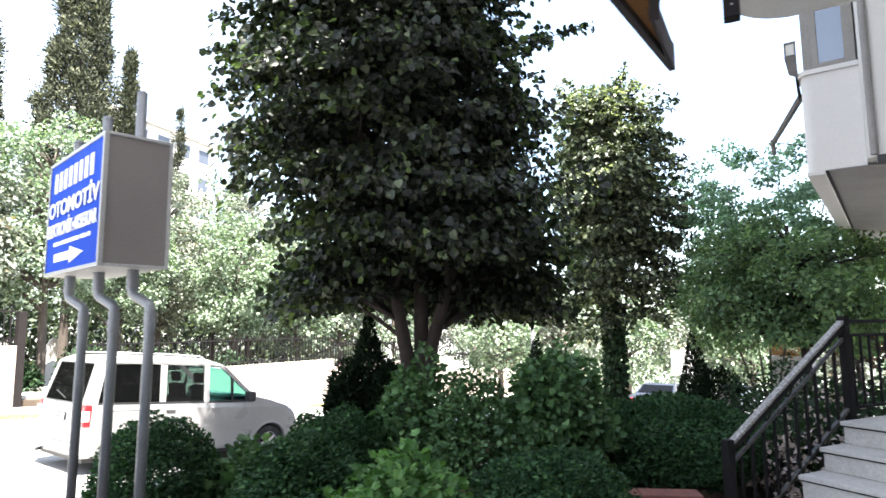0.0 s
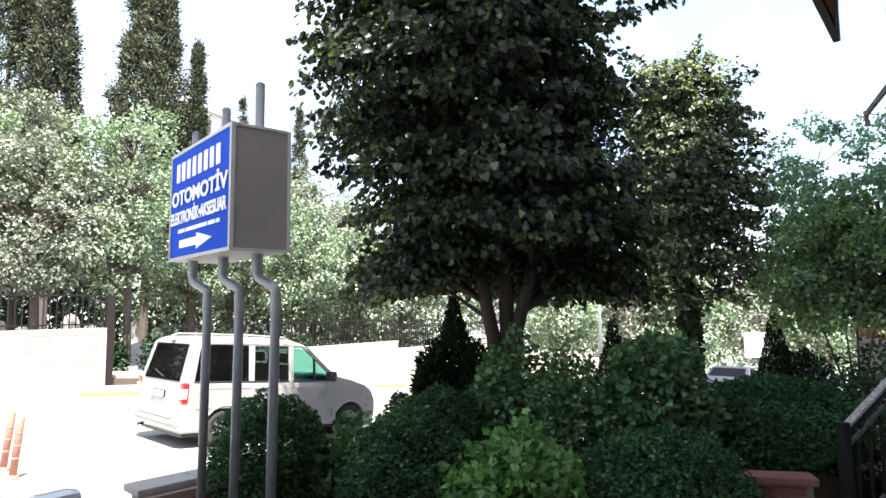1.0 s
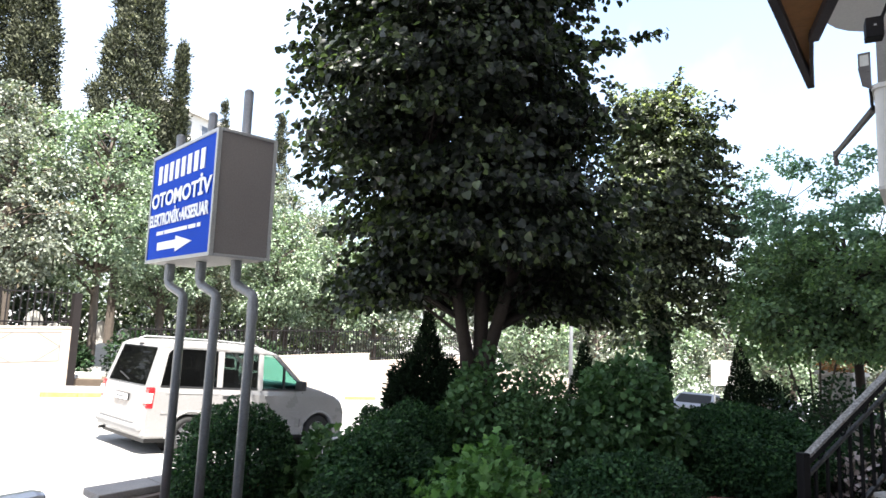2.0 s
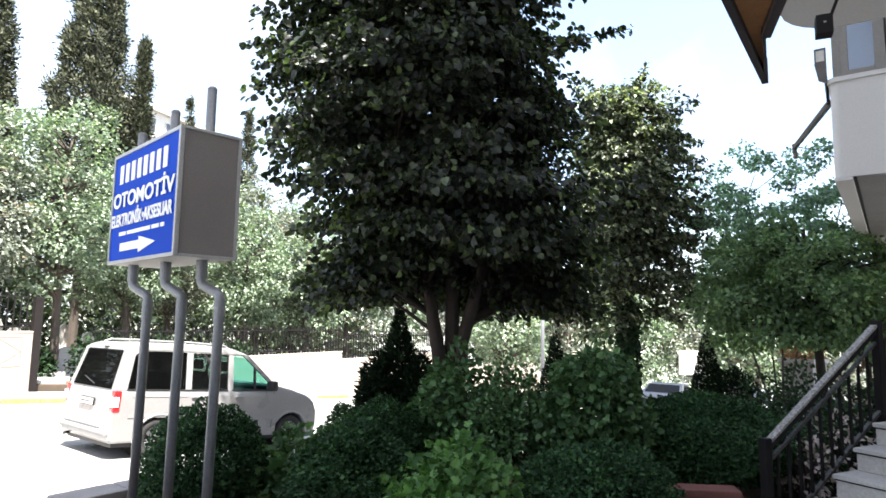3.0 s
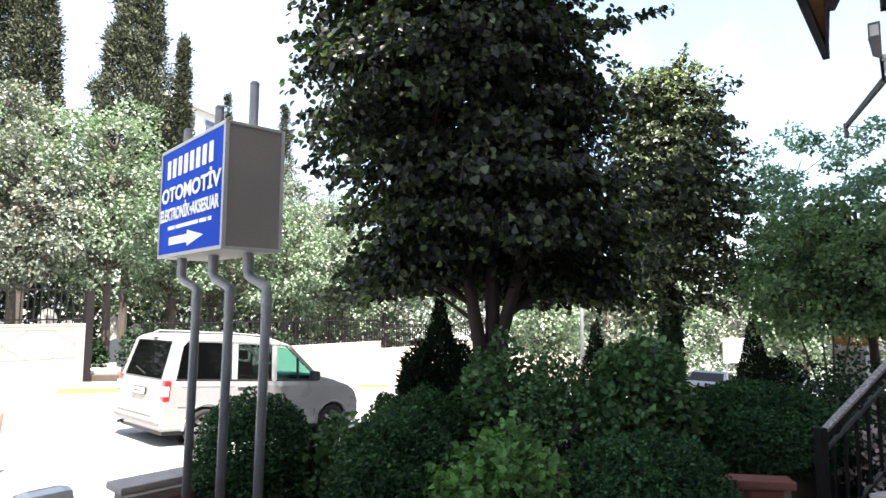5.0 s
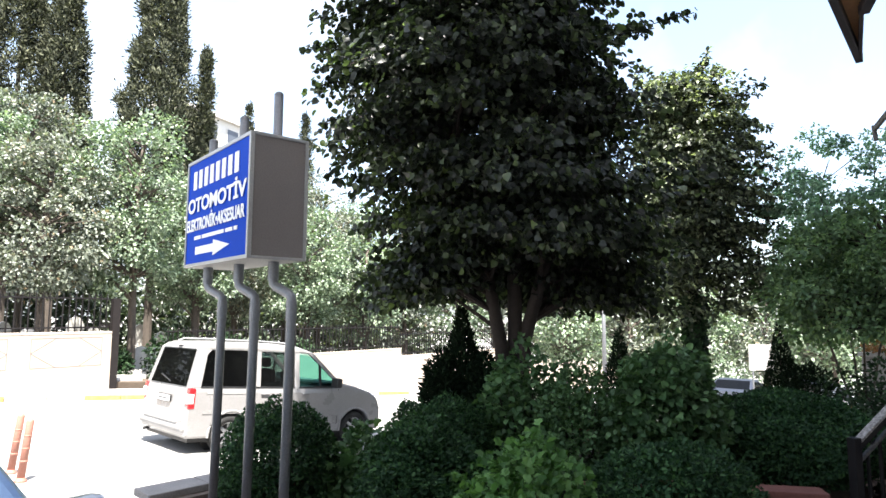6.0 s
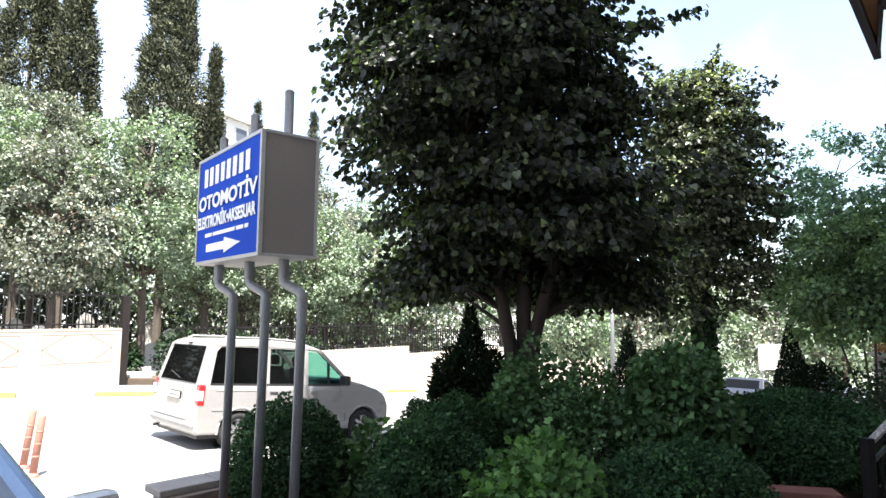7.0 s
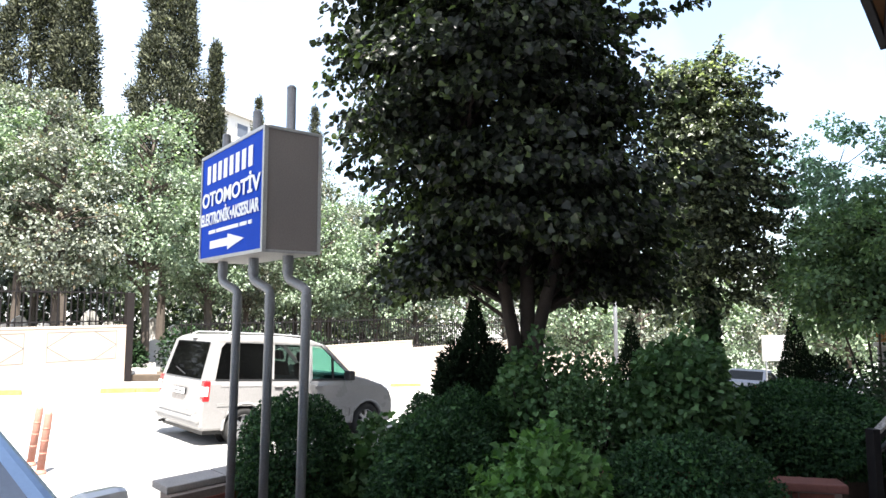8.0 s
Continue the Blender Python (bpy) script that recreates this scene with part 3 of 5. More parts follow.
def build_sign():
    s = thing("shop_sign", "blue lettered sign box with grey sides on three bent pipes", "sign", sign_matrix())
    W, D, H = SIGN_W, SIGN_D, SIGN_H
    part("sign_body", boxed((0.006, 0.006, 0.012), (W - 0.006, D - 0.006, H - 0.006), 0.004), M_BOXSIDE, s, "grey sheet metal box")
    part("bottom_plate", boxed((0.01, 0.01, 0.0), (W - 0.01, D - 0.01, 0.011)), M_WHITESHEET, s, "white underside")
    face = part("face_panel", boxed((0.02, 0.0, 0.02), (W - 0.02, 0.0055, H - 0.02)), M_BLUE, s, "glossy blue vinyl panel")
    t = 0.024
    for n, lo, hi in (("trim_top", (0, -0.008, H - t), (W, 0.02, H)), ("trim_bottom", (0, -0.008, 0), (W, 0.02, t)),
                      ("trim_far", (0, -0.0085, t), (t, 0.02, H - t)), ("trim_near", (W - t, -0.0085, t), (W + 0.003, 0.02, H - t)),
                      ("trim_corner", (W - 0.016, D - 0.02, 0), (W + 0.004, D + 0.002, H)),
                      ("trim_side_top", (W - 0.016, 0.02, H - 0.018), (W + 0.004, D - 0.02, H + 0.002)),
                      ("trim_side_bottom", (W - 0.016, 0.02, 0), (W + 0.004, D - 0.02, 0.018))):
        part("trim", boxed(lo, hi, 0.003), M_ALU, s)
    # trade name as plain blocks in its colour
    x0, x1, z0, z1 = 0.12 * W, 0.88 * W, 0.715 * H, 0.885 * H
    step = (x1 - x0) / 4
    for k in range(4):
        a = x0 + k * step
        part("name_block", boxed((a, -0.006, z0), (a + step * 0.3, -0.001, z1)), M_WHITEVINYL, s, "white block shape")
        part("name_block", boxed((a + step * 0.5, -0.006, z0), (a + step * 0.8, -0.001, z1)), M_WHITEVINYL, s, "white block shape")
    text_part(s, "OTOMOT\u0130V", 0.045 * W, 0.965 * W, 0.495 * H, 0.675 * H, M_WHITEVINYL)
    text_part(s, "ELEKTRON\u0130K\u2022AKSESUAR", 0.035 * W, 0.95 * W, 0.325 * H, 0.475 * H, M_WHITEVINYL)
    a, b = 0.17 * W, 0.85 * W
    for u0, u1 in ((0.0, 0.17), (0.2, 0.72), (0.75, 0.9), (0.93, 1.0)):
        part("address_bar", boxed((a + (b - a) * u0, -0.005, 0.243 * H), (a + (b - a) * u1, -0.001, 0.275 * H)), M_WHITEVINYL, s, "small white bar")
    bm = prism(bmesh.new(), [(0.2 * W, 0.105 * H), (0.5 * W, 0.105 * H), (0.5 * W, 0.072 * H), (0.745 * W, 0.14 * H), (0.5 * W, 0.208 * H), (0.5 * W, 0.175 * H), (0.2 * W, 0.175 * H)], -0.006, -0.001)
    part("arrow", bm, M_WHITEVINYL, s, "white arrow")
    # pipes: up from the bed, one double bend, into the box and out of its top
    m3 = s.matrix_world
    for x, y, top in ((0.20, 0.11, 0.985), (0.66, 0.16, 1.065), (1.02, 0.25, 1.165)):
        xl, yl = x + 0.165, y + 0.055
        foot = m3 @ Vector((xl - 0.05, yl, 0))
        zf = ground_z(foot.x) - m3.translation.z - 0.05

        def way(f, z):
            return (x + (xl - x) * f, y + (yl - y) * f, z)
        pts = [(xl - 0.05, yl, zf), way(1, -0.42), way(1, -0.26), way(0.97, -0.235), way(0.84, -0.215), way(0.16, -0.165), way(0.03, -0.145), way(0, -0.12), way(0, 0.0), way(0, top - 0.01)]
        pipe = part("pipe", tube(bmesh.new(), pts, 0.031, 14), M_PIPE, s, smooth=True)
        part("pipe_sleeve", tube(bmesh.new(), [way(1, -0.39), way(1, -0.26)], 0.035, 14), M_PIPE, pipe)
        part("pipe_sleeve", tube(bmesh.new(), [way(0, -0.12), way(0, -0.001)], 0.0355, 14), M_PIPE, pipe)
        part("pipe_cap", tube(bmesh.new(), [way(0, top - 0.02), way(0, top)], [0.0325, 0.02], 14), M_PIPE, pipe)


build_sign()


# ---------------------------------------------------------------- vehicles
def wheel(parent, x, y, r, side):
    """side: +1 or -1, the way the rim faces along y."""
    bm = bmesh.new()
    prof = [(r * 0.62, 0.1), (r * 0.93, 0.1), (r, 0.07), (r, -0.07), (r * 0.93, -0.1), (r * 0.62, -0.1)]
    n = 28
    rings = [[bm.verts.new((x + q * math.cos(6.28319 * k / n), y + s, r + q * math.sin(6.28319 * k / n))) for q, s in prof] for k in range(n)]
    for k in range(n):
        a, b = rings[k], rings[(k + 1) % n]
        for j in range(len(prof)):
            bm.faces.new((a[j], a[(j + 1) % 6], b[(j + 1) % 6], b[j]))
    bmesh.ops.recalc_face_normals(bm, faces=bm.faces)
    w = part("wheel", bm, M_TYRE, parent, "black tyre", smooth=True)
    bm = bmesh.new()
    tube(bm, [(x, y - 0.06, r), (x, y + 0.06, r)], r * 0.2, 12)
    for k in range(7):
        a = 6.28319 * k / 7
        box(bm, (-0.028, -0.02, 0.02), (0.028, 0.02, r * 0.64), 0.006, Matrix.Translation((x, y + side * 0.05, r)) @ Matrix.Rotation(a, 4, "Y"))
    for rr in (0.64,):
        ring = [(x + r * rr * math.cos(6.28319 * k / 24), y + side * 0.07, r + r * rr * math.sin(6.28319 * k / 24)) for k in range(25)]
        tube(bm, ring, 0.02, 6, cap=False)
    part("rim", bm, M_RIM, w)
    part("brake_disc", tube(bmesh.new(), [(x, y - 0.02, r), (x, y + 0.02, r)], r * 0.5, 18), M_BLACK, w)


def arch(cx, r, z0, steps=9):
    """Points over a wheel, from front to back."""
    a0 = math.asin(max(-1, min(1, (z0 - 0.31) / r)))
    return [(cx + r * math.cos(a0 + (math.pi - 2 * a0) * k / steps), 0.31 + r * math.sin(a0 + (math.pi - 2 * a0) * k / steps)) for k in range(steps + 1)]


def shell(outline, half, tuck, sill, roof, bevel=0.05):
    """A car body: side outline drawn across the width, the upper part leaning in."""
    bm = prism(bmesh.new(), outline, -half, half)
    bmesh.ops.bevel(bm, geom=[e for e in bm.edges if abs(e.verts[0].co.y - e.verts[1].co.y) < 0.01], offset=bevel, segments=3, affect="EDGES", profile=0.5)
    for v in bm.verts:
        if v.co.z > sill:
            v.co.y *= 1 - tuck * (v.co.z - sill) / (roof - sill)
    bmesh.ops.recalc_face_normals(bm, faces=bm.faces)
    return bm


def side_pane(bm, poly, half, tuck, sill, roof, proud, sgn):
    """A flat pane on the leaning side of a car."""
    def at(x, z, extra):
        w = half * (1 - tuck * max(0, z - sill) / (roof - sill)) + extra
        return (x, sgn * w, z)
    a = [bm.verts.new(at(x, z, proud)) for x, z in poly]
    b = [bm.verts.new(at(x, z, -0.02)) for x, z in poly]
    n = len(poly)
    bm.faces.new(a)
    bm.faces.new(b[::-1])
    for i in range(n):
        bm.faces.new((a[i], b[i], b[(i + 1) % n], a[(i + 1) % n]))
    bmesh.ops.recalc_face_normals(bm, faces=bm.faces)
    return bm


def panel_quad(bm, pts, thick):
    """A slab on four corner points, thick along its normal."""
    p = [Vector(q) for q in pts]
    n = (p[1] - p[0]).cross(p[3] - p[0]).normalized() * thick
    a = [bm.verts.new(q) for q in p]
    b = [bm.verts.new(q + n) for q in p]
    bm.faces.new(a[::-1])
    bm.faces.new(b)
    for i in range(4):
        bm.faces.new((a[i], a[(i + 1) % 4], b[(i + 1) % 4], b[i]))
    bmesh.ops.recalc_face_normals(bm, faces=bm.faces)
    return bm


def side_post(poly, half, tuck, sill, roof, sgn, thick=0.05, proud=0.0):
    """A pillar or trim piece in the leaning side of a car, with its own depth."""
    bm = bmesh.new()

    def at(x, z, extra):
        return (x, sgn * (half * (1 - tuck * max(0, z - sill) / (roof - sill)) + extra), z)
    a = [bm.verts.new(at(x, z, proud)) for x, z in poly]
    b = [bm.verts.new(at(x, z, proud - thick)) for x, z in poly]
    n = len(poly)
    bm.faces.new(a)
    bm.faces.new(b[::-1])
    for i in range(n):
        bm.faces.new((a[i], b[i], b[(i + 1) % n], a[(i + 1) % n]))
    bmesh.ops.recalc_face_normals(bm, faces=bm.faces)
    return bm


def car_seat(parent, x, y):
    """A seat of a car cabin: backrest with a headrest above the window line."""
    lean = Matrix.Translation((x, y, 0.95)) @ Matrix.Rotation(radians(-12), 4, "Y")
    seat = part("seat", boxed((-0.06, -0.23, -0.1), (0.06, 0.23, 0.38), 0.04, lean), M_SEATSHADE, parent, "dark fabric seat")
    part("headrest", boxed((-0.045, -0.12, 0.42), (0.045, 0.12, 0.6), 0.035, lean), M_SEATSHADE, seat)


def build_van(m):
    """Compact passenger van. x: from the rear bumper to the nose; y: -0.9 is its right side; z from the road."""
    v = thing("van", "white compact passenger van parked on the street", "van", m)
    H, T, S, R = 0.895, 0.16, 0.95, 1.8
    FW = 3.36
    low = [(0.1, 0.27), (0.06, 0.32), (0.05, 0.62), (0.07, 0.99), (0.088, 1.06), (2.9, 1.06), (2.95, 1.17), (3.08, 1.13), (3.34, 1.08), (3.7, 0.98), (3.88, 0.86),
           (3.97, 0.68), (3.985, 0.42), (3.94, 0.27)]
    outline = low + arch(FW, 0.365, 0.27) + arch(0.80, 0.365, 0.27)
    part("body", shell(outline, H, T, S, R, 0.035), M_VAN, v)
    upper = [(0.205, 1.63), (0.222, 1.68), (0.3, 1.73), (0.42, 1.77), (0.9, 1.8), (1.5, 1.805), (2.02, 1.775), (2.34, 1.69), (2.36, 1.65), (2.2, 1.655), (1.0, 1.665)]
    part("roof", shell(upper, H, T, S, R, 0.03), M_VAN, v)
    # belt-high slab on the solid tub, coloured to pass for the dark cabin
    part("cabin_shade_slab", boxed((0.12, -0.82, 1.062), (2.88, 0.82, 1.075)), M_SEATSHADE, v, "near-black slab standing for the unlit cabin below the windows")
    part("dashboard", boxed((2.55, -0.78, 1.0), (2.93, 0.78, 1.14), 0.03), M_SEATSHADE, v)
    front = [(2.06, 1.06), (2.94, 1.08), (2.86, 1.2), (2.36, 1.6), (2.06, 1.645)]
    mid = [(1.28, 1.06), (1.98, 1.06), (1.98, 1.65), (1.29, 1.66)]
    back = [(0.24, 1.06), (1.2, 1.06), (1.2, 1.66), (0.4, 1.65), (0.33, 1.57)]
    posts = ([(0.088, 1.05), (0.24, 1.05), (0.33, 1.57), (0.42, 1.67), (0.215, 1.67)], [(1.19, 1.05), (1.29, 1.05), (1.3, 1.67), (1.19, 1.67)],
             [(1.97, 1.05), (2.07, 1.05), (2.07, 1.67), (1.97, 1.67)], [(2.83, 1.2), (2.94, 1.07), (2.97, 1.16), (2.36, 1.68), (2.26, 1.67)])
    for sgn in (-1, 1):
        for poly, mat, lab in ((front, M_GREENGLASS, "greenish clear side window"), (mid, M_MIDGLASS, "tinted side window"), (back, M_DARKGLASS, "dark tinted side window")):
            part("side_window", side_post(poly, H, T, S, R, sgn, 0.006, -0.014), mat, v, lab)
        for poly in posts:
            part("pillar", side_post(poly, H, T, S, R, sgn, 0.05, -0.002), M_VAN, v)
        part("window_frame", side_pane(bmesh.new(), [(2.06, 1.045), (2.95, 1.065), (2.95, 1.09), (2.06, 1.075)], H, T, S, R, 0.004, sgn), M_BLACK, v)
        part("window_frame", side_pane(bmesh.new(), [(0.24, 1.045), (1.97, 1.045), (1.97, 1.07), (0.24, 1.07)], H, T, S, R, 0.004, sgn), M_BLACK, v)
        part("quarter_bar", side_post([(2.5, 1.07), (2.54, 1.07), (2.54, 1.45), (2.5, 1.48)], H, T, S, R, sgn, 0.03, -0.004), M_BLACK, v, "black window divider")
        part("belt_strip", side_pane(bmesh.new(), [(0.3, 0.64), (2.95, 0.64), (2.95, 0.69), (0.3, 0.69)], H, T, S, R, 0.006, sgn), M_VANLOW, v)
        part("sill", side_pane(bmesh.new(), [(1.2, 0.275), (2.95, 0.275), (2.95, 0.34), (1.2, 0.34)], H, T, S, R, 0.008, sgn), M_VANLOW, v)
        for x in (1.24, 2.02, 2.92):
            part("door_seam", side_pane(bmesh.new(), [(x, 0.4), (x + 0.012, 0.4), (x + 0.012, 1.03), (x, 1.03)], H, T, S, R, 0.003, sgn), M_BLACK, v)
        part("slide_rail", side_pane(bmesh.new(), [(0.35, 0.955), (1.22, 0.955), (1.22, 0.985), (0.35, 0.985)], H, T, S, R, 0.003, sgn), M_VANLOW, v, "grey sliding door rail")
        for x in (1.3, 2.12):
            part("door_handle", boxed((x, sgn * 0.9 - 0.02, 0.935), (x + 0.16, sgn * 0.9 + 0.015, 0.965), 0.012), M_VAN, v)
        part("mirror", boxed((2.74, sgn * 0.9 - 0.02 + (0.0 if sgn > 0 else -0.18), 1.06), (2.86, sgn * 0.9 + (0.2 if sgn > 0 else 0.02), 1.24), 0.04), M_BLACK, v, "black door mirror")
        lamp = part("tail_lamp", boxed((0.058, sgn * 0.78 - (0.0 if sgn > 0 else 0.12), 0.72), (0.165, sgn * 0.78 + (0.12 if sgn > 0 else 0.0), 1.04), 0.02), M_REDLENS, v, "red tail lamp")
        part("clear_lens", boxed((0.036, sgn * 0.8 - (0.0 if sgn > 0 else 0.108), 0.8), (0.135, sgn * 0.8 + (0.108 if sgn > 0 else 0.0), 0.95), 0.008), M_CLEARLENS, lamp, "clear reversing lens")
        part("headlamp", boxed((3.72, sgn * 0.66 - 0.14, 0.72), (3.93, sgn * 0.66 + 0.14, 0.92), 0.05), M_CLEARLENS, v, "clear headlamp")
        part("roof_rail", tube(bmesh.new(), [(0.45, sgn * 0.68, 1.77), (0.55, sgn * 0.68, 1.815), (1.2, sgn * 0.68, 1.835), (1.9, sgn * 0.68, 1.82), (2.02, sgn * 0.68, 1.76)], 0.016, 8), M_ALU, v, "silver roof rail")
        for cx in (0.80, FW):
            bm = bmesh.new()
            tube(bm, [(x, sgn * 0.888, z) for x, z in arch(cx, 0.375, 0.27)], 0.026, 6)
            part("arch_trim", bm, M_VANLOW, v)
            part("wheel_well", tube(bmesh.new(), [(cx, sgn * 0.55, 0.31), (cx, sgn * 0.56, 0.31)], 0.36, 20), M_BLACK, v, "dark wheel well")
            wheel(v, cx, sgn * 0.78, 0.31, sgn)

    # rear: corner posts, window, plate, bumper, seam
    def rear(z):
        return 0.07 + (z - 0.99) * 0.13 / 0.59
    for sgn in (-1, 1):
        part("rear_post", panel_quad(bmesh.new(), [(rear(1.05), sgn * 0.68, 1.05), (rear(1.05), sgn * 0.87, 1.05), (rear(1.67), sgn * 0.772, 1.67), (rear(1.67), sgn * 0.61, 1.67)], 0.04 * sgn), M_VAN, v)
        for x in (1.0, 2.2):
            car_seat(v, x, sgn * 0.4)
    part("rear_window", panel_quad(bmesh.new(), [(rear(1.06) - 0.004, 0.7, 1.06), (rear(1.06) - 0.004, -0.7, 1.06), (rear(1.65) - 0.004, -0.63, 1.65), (rear(1.65) - 0.004, 0.63, 1.65)], 0.008), M_DARKGLASS, v, "dark tinted rear window")
    part("rear_shelf", boxed((0.2, -0.7, 1.1), (0.75, 0.7, 1.16), 0.02), M_REARLINING, v, "brown parcel shelf behind the rear window")
    plate = part("number_plate", boxed((0.03, -0.262, 0.78), (0.055, 0.262, 0.892), 0.004), M_BLACK, v, "number plate in a dark frame")
    part("plate_face", boxed((0.022, -0.245, 0.79), (0.03, 0.245, 0.88)), M_WHITEVINYL, plate, "white plate")
    part("plate_bar", boxed((0.017, -0.15, 0.826), (0.0215, 0.17, 0.844)), M_BLACK, plate, "dark bar")
    part("rear_bumper", boxed((0.0, -0.86, 0.36), (0.2, 0.86, 0.5), 0.05), M_VANLOW, v, "pale grey rear bumper")
    part("bumper_step", boxed((-0.005, -0.66, 0.49), (0.1, 0.66, 0.54), 0.015), M_VAN, v)
    part("front_bumper", boxed((3.78, -0.84, 0.28), (4.01, 0.84, 0.55), 0.06), M_VANLOW, v)
    part("tailgate_seam", boxed((0.058, -0.012, 0.62), (0.075, 0.012, 0.76)), M_BLACK, v)
    part("rear_wiper", tube(bmesh.new(), [(0.075, -0.1, 1.1), (0.1, 0.35, 1.2)], 0.01, 6), M_BLACK, v)
    part("exhaust", tube(bmesh.new(), [(0.0, 0.6, 0.27), (0.25, 0.6, 0.29)], 0.025, 8), M_BLACK, v)
    part("high_brake_lamp", boxed((0.2, -0.06, 1.675), (0.26, 0.06, 1.7), 0.006), M_BLACK, v)
    part("aerial", tube(bmesh.new(), [(2.05, 0.0, 1.76), (1.85, 0.0, 2.05)], 0.006, 5), M_BLACK, v)
    part("underbody", boxed((0.15, -0.8, 0.2), (3.9, 0.8, 0.34)), M_BLACK, v)
    part("windscreen", panel_quad(bmesh.new(), [(2.95, 0.74, 1.175), (2.95, -0.74, 1.175), (2.37, -0.68, 1.66), (2.37, 0.68, 1.66)], 0.008), M_GREENGLASS, v)
    return v


def on_street(x, y):
    """Pose of a vehicle pointing down the street with its rear at x."""
    return pose(x, y, ground_z(x) , 0, math.degrees(math.atan(0.085)), 0)


build_van(on_street(5.03, 10.62) @ Matrix.Rotation(radians(-5.0), 4, "Z") @ Matrix.Translation((0, 0, -0.03)) @ Matrix.Diagonal((0.97, 0.97, 0.97, 1)))


def build_car(name, label, m, paint, mirror_paint=None):
    """Saloon car. x: nose forward from the tail; z from the road."""
    c = thing(name, label, "car", m)
    H, T, S, R = 0.86, 0.3, 0.88, 1.46
    low = [(0.06, 0.3), (0.0, 0.55), (0.03, 0.86), (0.1, 0.97), (0.62, 1.02), (1.25, 1.4), (1.6, 1.46), (2.2, 1.45), (2.5, 1.38), (3.2, 0.99), (3.35, 0.94),
           (3.95, 0.82), (4.2, 0.68), (4.28, 0.5), (4.26, 0.3), (4.2, 0.22)]
    outline = low + arch(3.42, 0.35, 0.22) + arch(0.82, 0.35, 0.22)
    part("body", shell(outline, H, T, S, R, 0.05), paint, c)
    for sgn in (-1, 1):
        for poly in ([(0.98, 1.0), (1.88, 0.97), (1.88, 1.36), (1.42, 1.36)], [(1.96, 0.97), (2.95, 0.95), (2.42, 1.33), (1.96, 1.37)]):
            part("side_window", side_pane(bmesh.new(), poly, H, T, S, R, 0.006, sgn), M_DARKGLASS, c)
        mir = part("mirror", boxed((2.78, sgn * 0.99 - 0.1, 0.86), (2.9, sgn * 0.99 + 0.1, 0.99), 0.045), mirror_paint or paint, c)
        part("mirror_arm", boxed((2.82, sgn * 0.86 - 0.06, 0.88), (2.88, sgn * 0.86 + 0.06, 0.92), 0.015), M_BLACK, mir)
        part("headlamp", boxed((3.98, sgn * 0.6 - 0.16, 0.6), (4.24, sgn * 0.6 + 0.16, 0.74), 0.05), M_CLEARLENS, c)
        part("tail_lamp", boxed((-0.01, sgn * 0.66 - 0.14, 0.72), (0.1, sgn * 0.66 + 0.14, 0.88), 0.03), M_REDLENS, c)
        for cx in (0.82, 3.42):
            wheel(c, cx, sgn * 0.76, 0.31, sgn)
            part("wheel_well", tube(bmesh.new(), [(cx, sgn * 0.56, 0.31), (cx, sgn * 0.57, 0.31)], 0.34, 18), M_BLACK, c)
    part("windscreen", panel_quad(bmesh.new(), [(3.13, 0.7, 1.035), (3.13, -0.7, 1.035), (2.56, -0.58, 1.352), (2.56, 0.58, 1.352)], 0.014), M_SKYPANE, c, "windscreen with the sky's reflection partly in its colour")
    part("rear_window", panel_quad(bmesh.new(), [(0.7, -0.66, 1.07), (0.7, 0.66, 1.07), (1.22, 0.58, 1.385), (1.22, -0.58, 1.385)], 0.014), M_DARKGLASS, c)
    part("bonnet_seam", boxed((3.34, -0.62, 0.936), (3.36, 0.62, 0.95)), M_BLACK, c)
    part("front_bumper", boxed((4.08, -0.8, 0.24), (4.31, 0.8, 0.52), 0.06), paint, c)
    part("underbody", boxed((0.15, -0.74, 0.18), (4.15, 0.74, 0.32)), M_BLACK, c)
    return c


# car standing nose to the building, its windscreen and mirror near the viewer
build_car("blue_car", "pale blue saloon car parked nose to the building", Matrix.Translation((0.15, 6.25, ground_z(0.1) + 0.01)) @ Matrix.Rotation(radians(-90), 4, "Z"), M_BLUECAR, M_GREYCAR)
build_car("dark_car", "dark saloon car parked down the street", on_street(24.5, 7.2), M_DARKCAR)
build_car("silver_car", "silver saloon car parked down the street", on_street(23.0, 3.9), M_GREYCAR)


def bollard(x, y, lean):
    b = thing("bollard", "thin faded red plastic bollard with pale bands", "bollard", pose(x, y, ground_z(x), 0, lean, 0), group="bollards by the road")
    part("base", tube(bmesh.new(), [(0, 0, -0.05), (0, 0, 0.02), (0, 0, 0.05)], [0.07, 0.065, 0.045], 16), M_ORANGE, b)
    part("post", tube(bmesh.new(), [(0, 0, 0.05), (0, 0, 0.67), (0, 0, 0.7)], [0.042, 0.042, 0.03], 14), M_ORANGE, b, smooth=True)
    for z in (0.22, 0.36, 0.5):
        part("ring", tube(bmesh.new(), [(0, 0, z), (0, 0, z + 0.012), (0, 0, z + 0.024)], [0.043, 0.047, 0.043], 14), M_ORANGE, b)


bollard(2.785, 9.62, 6)
bollard(2.725, 9.08, 5)


# ---------------------------------------------------------------- stairs and railing
STAIR = Matrix.Translation((6.673, 0.673, 1.048)) @ Matrix.Rotation(radians(-29), 4, "Z")    # x up the flight, y to its left


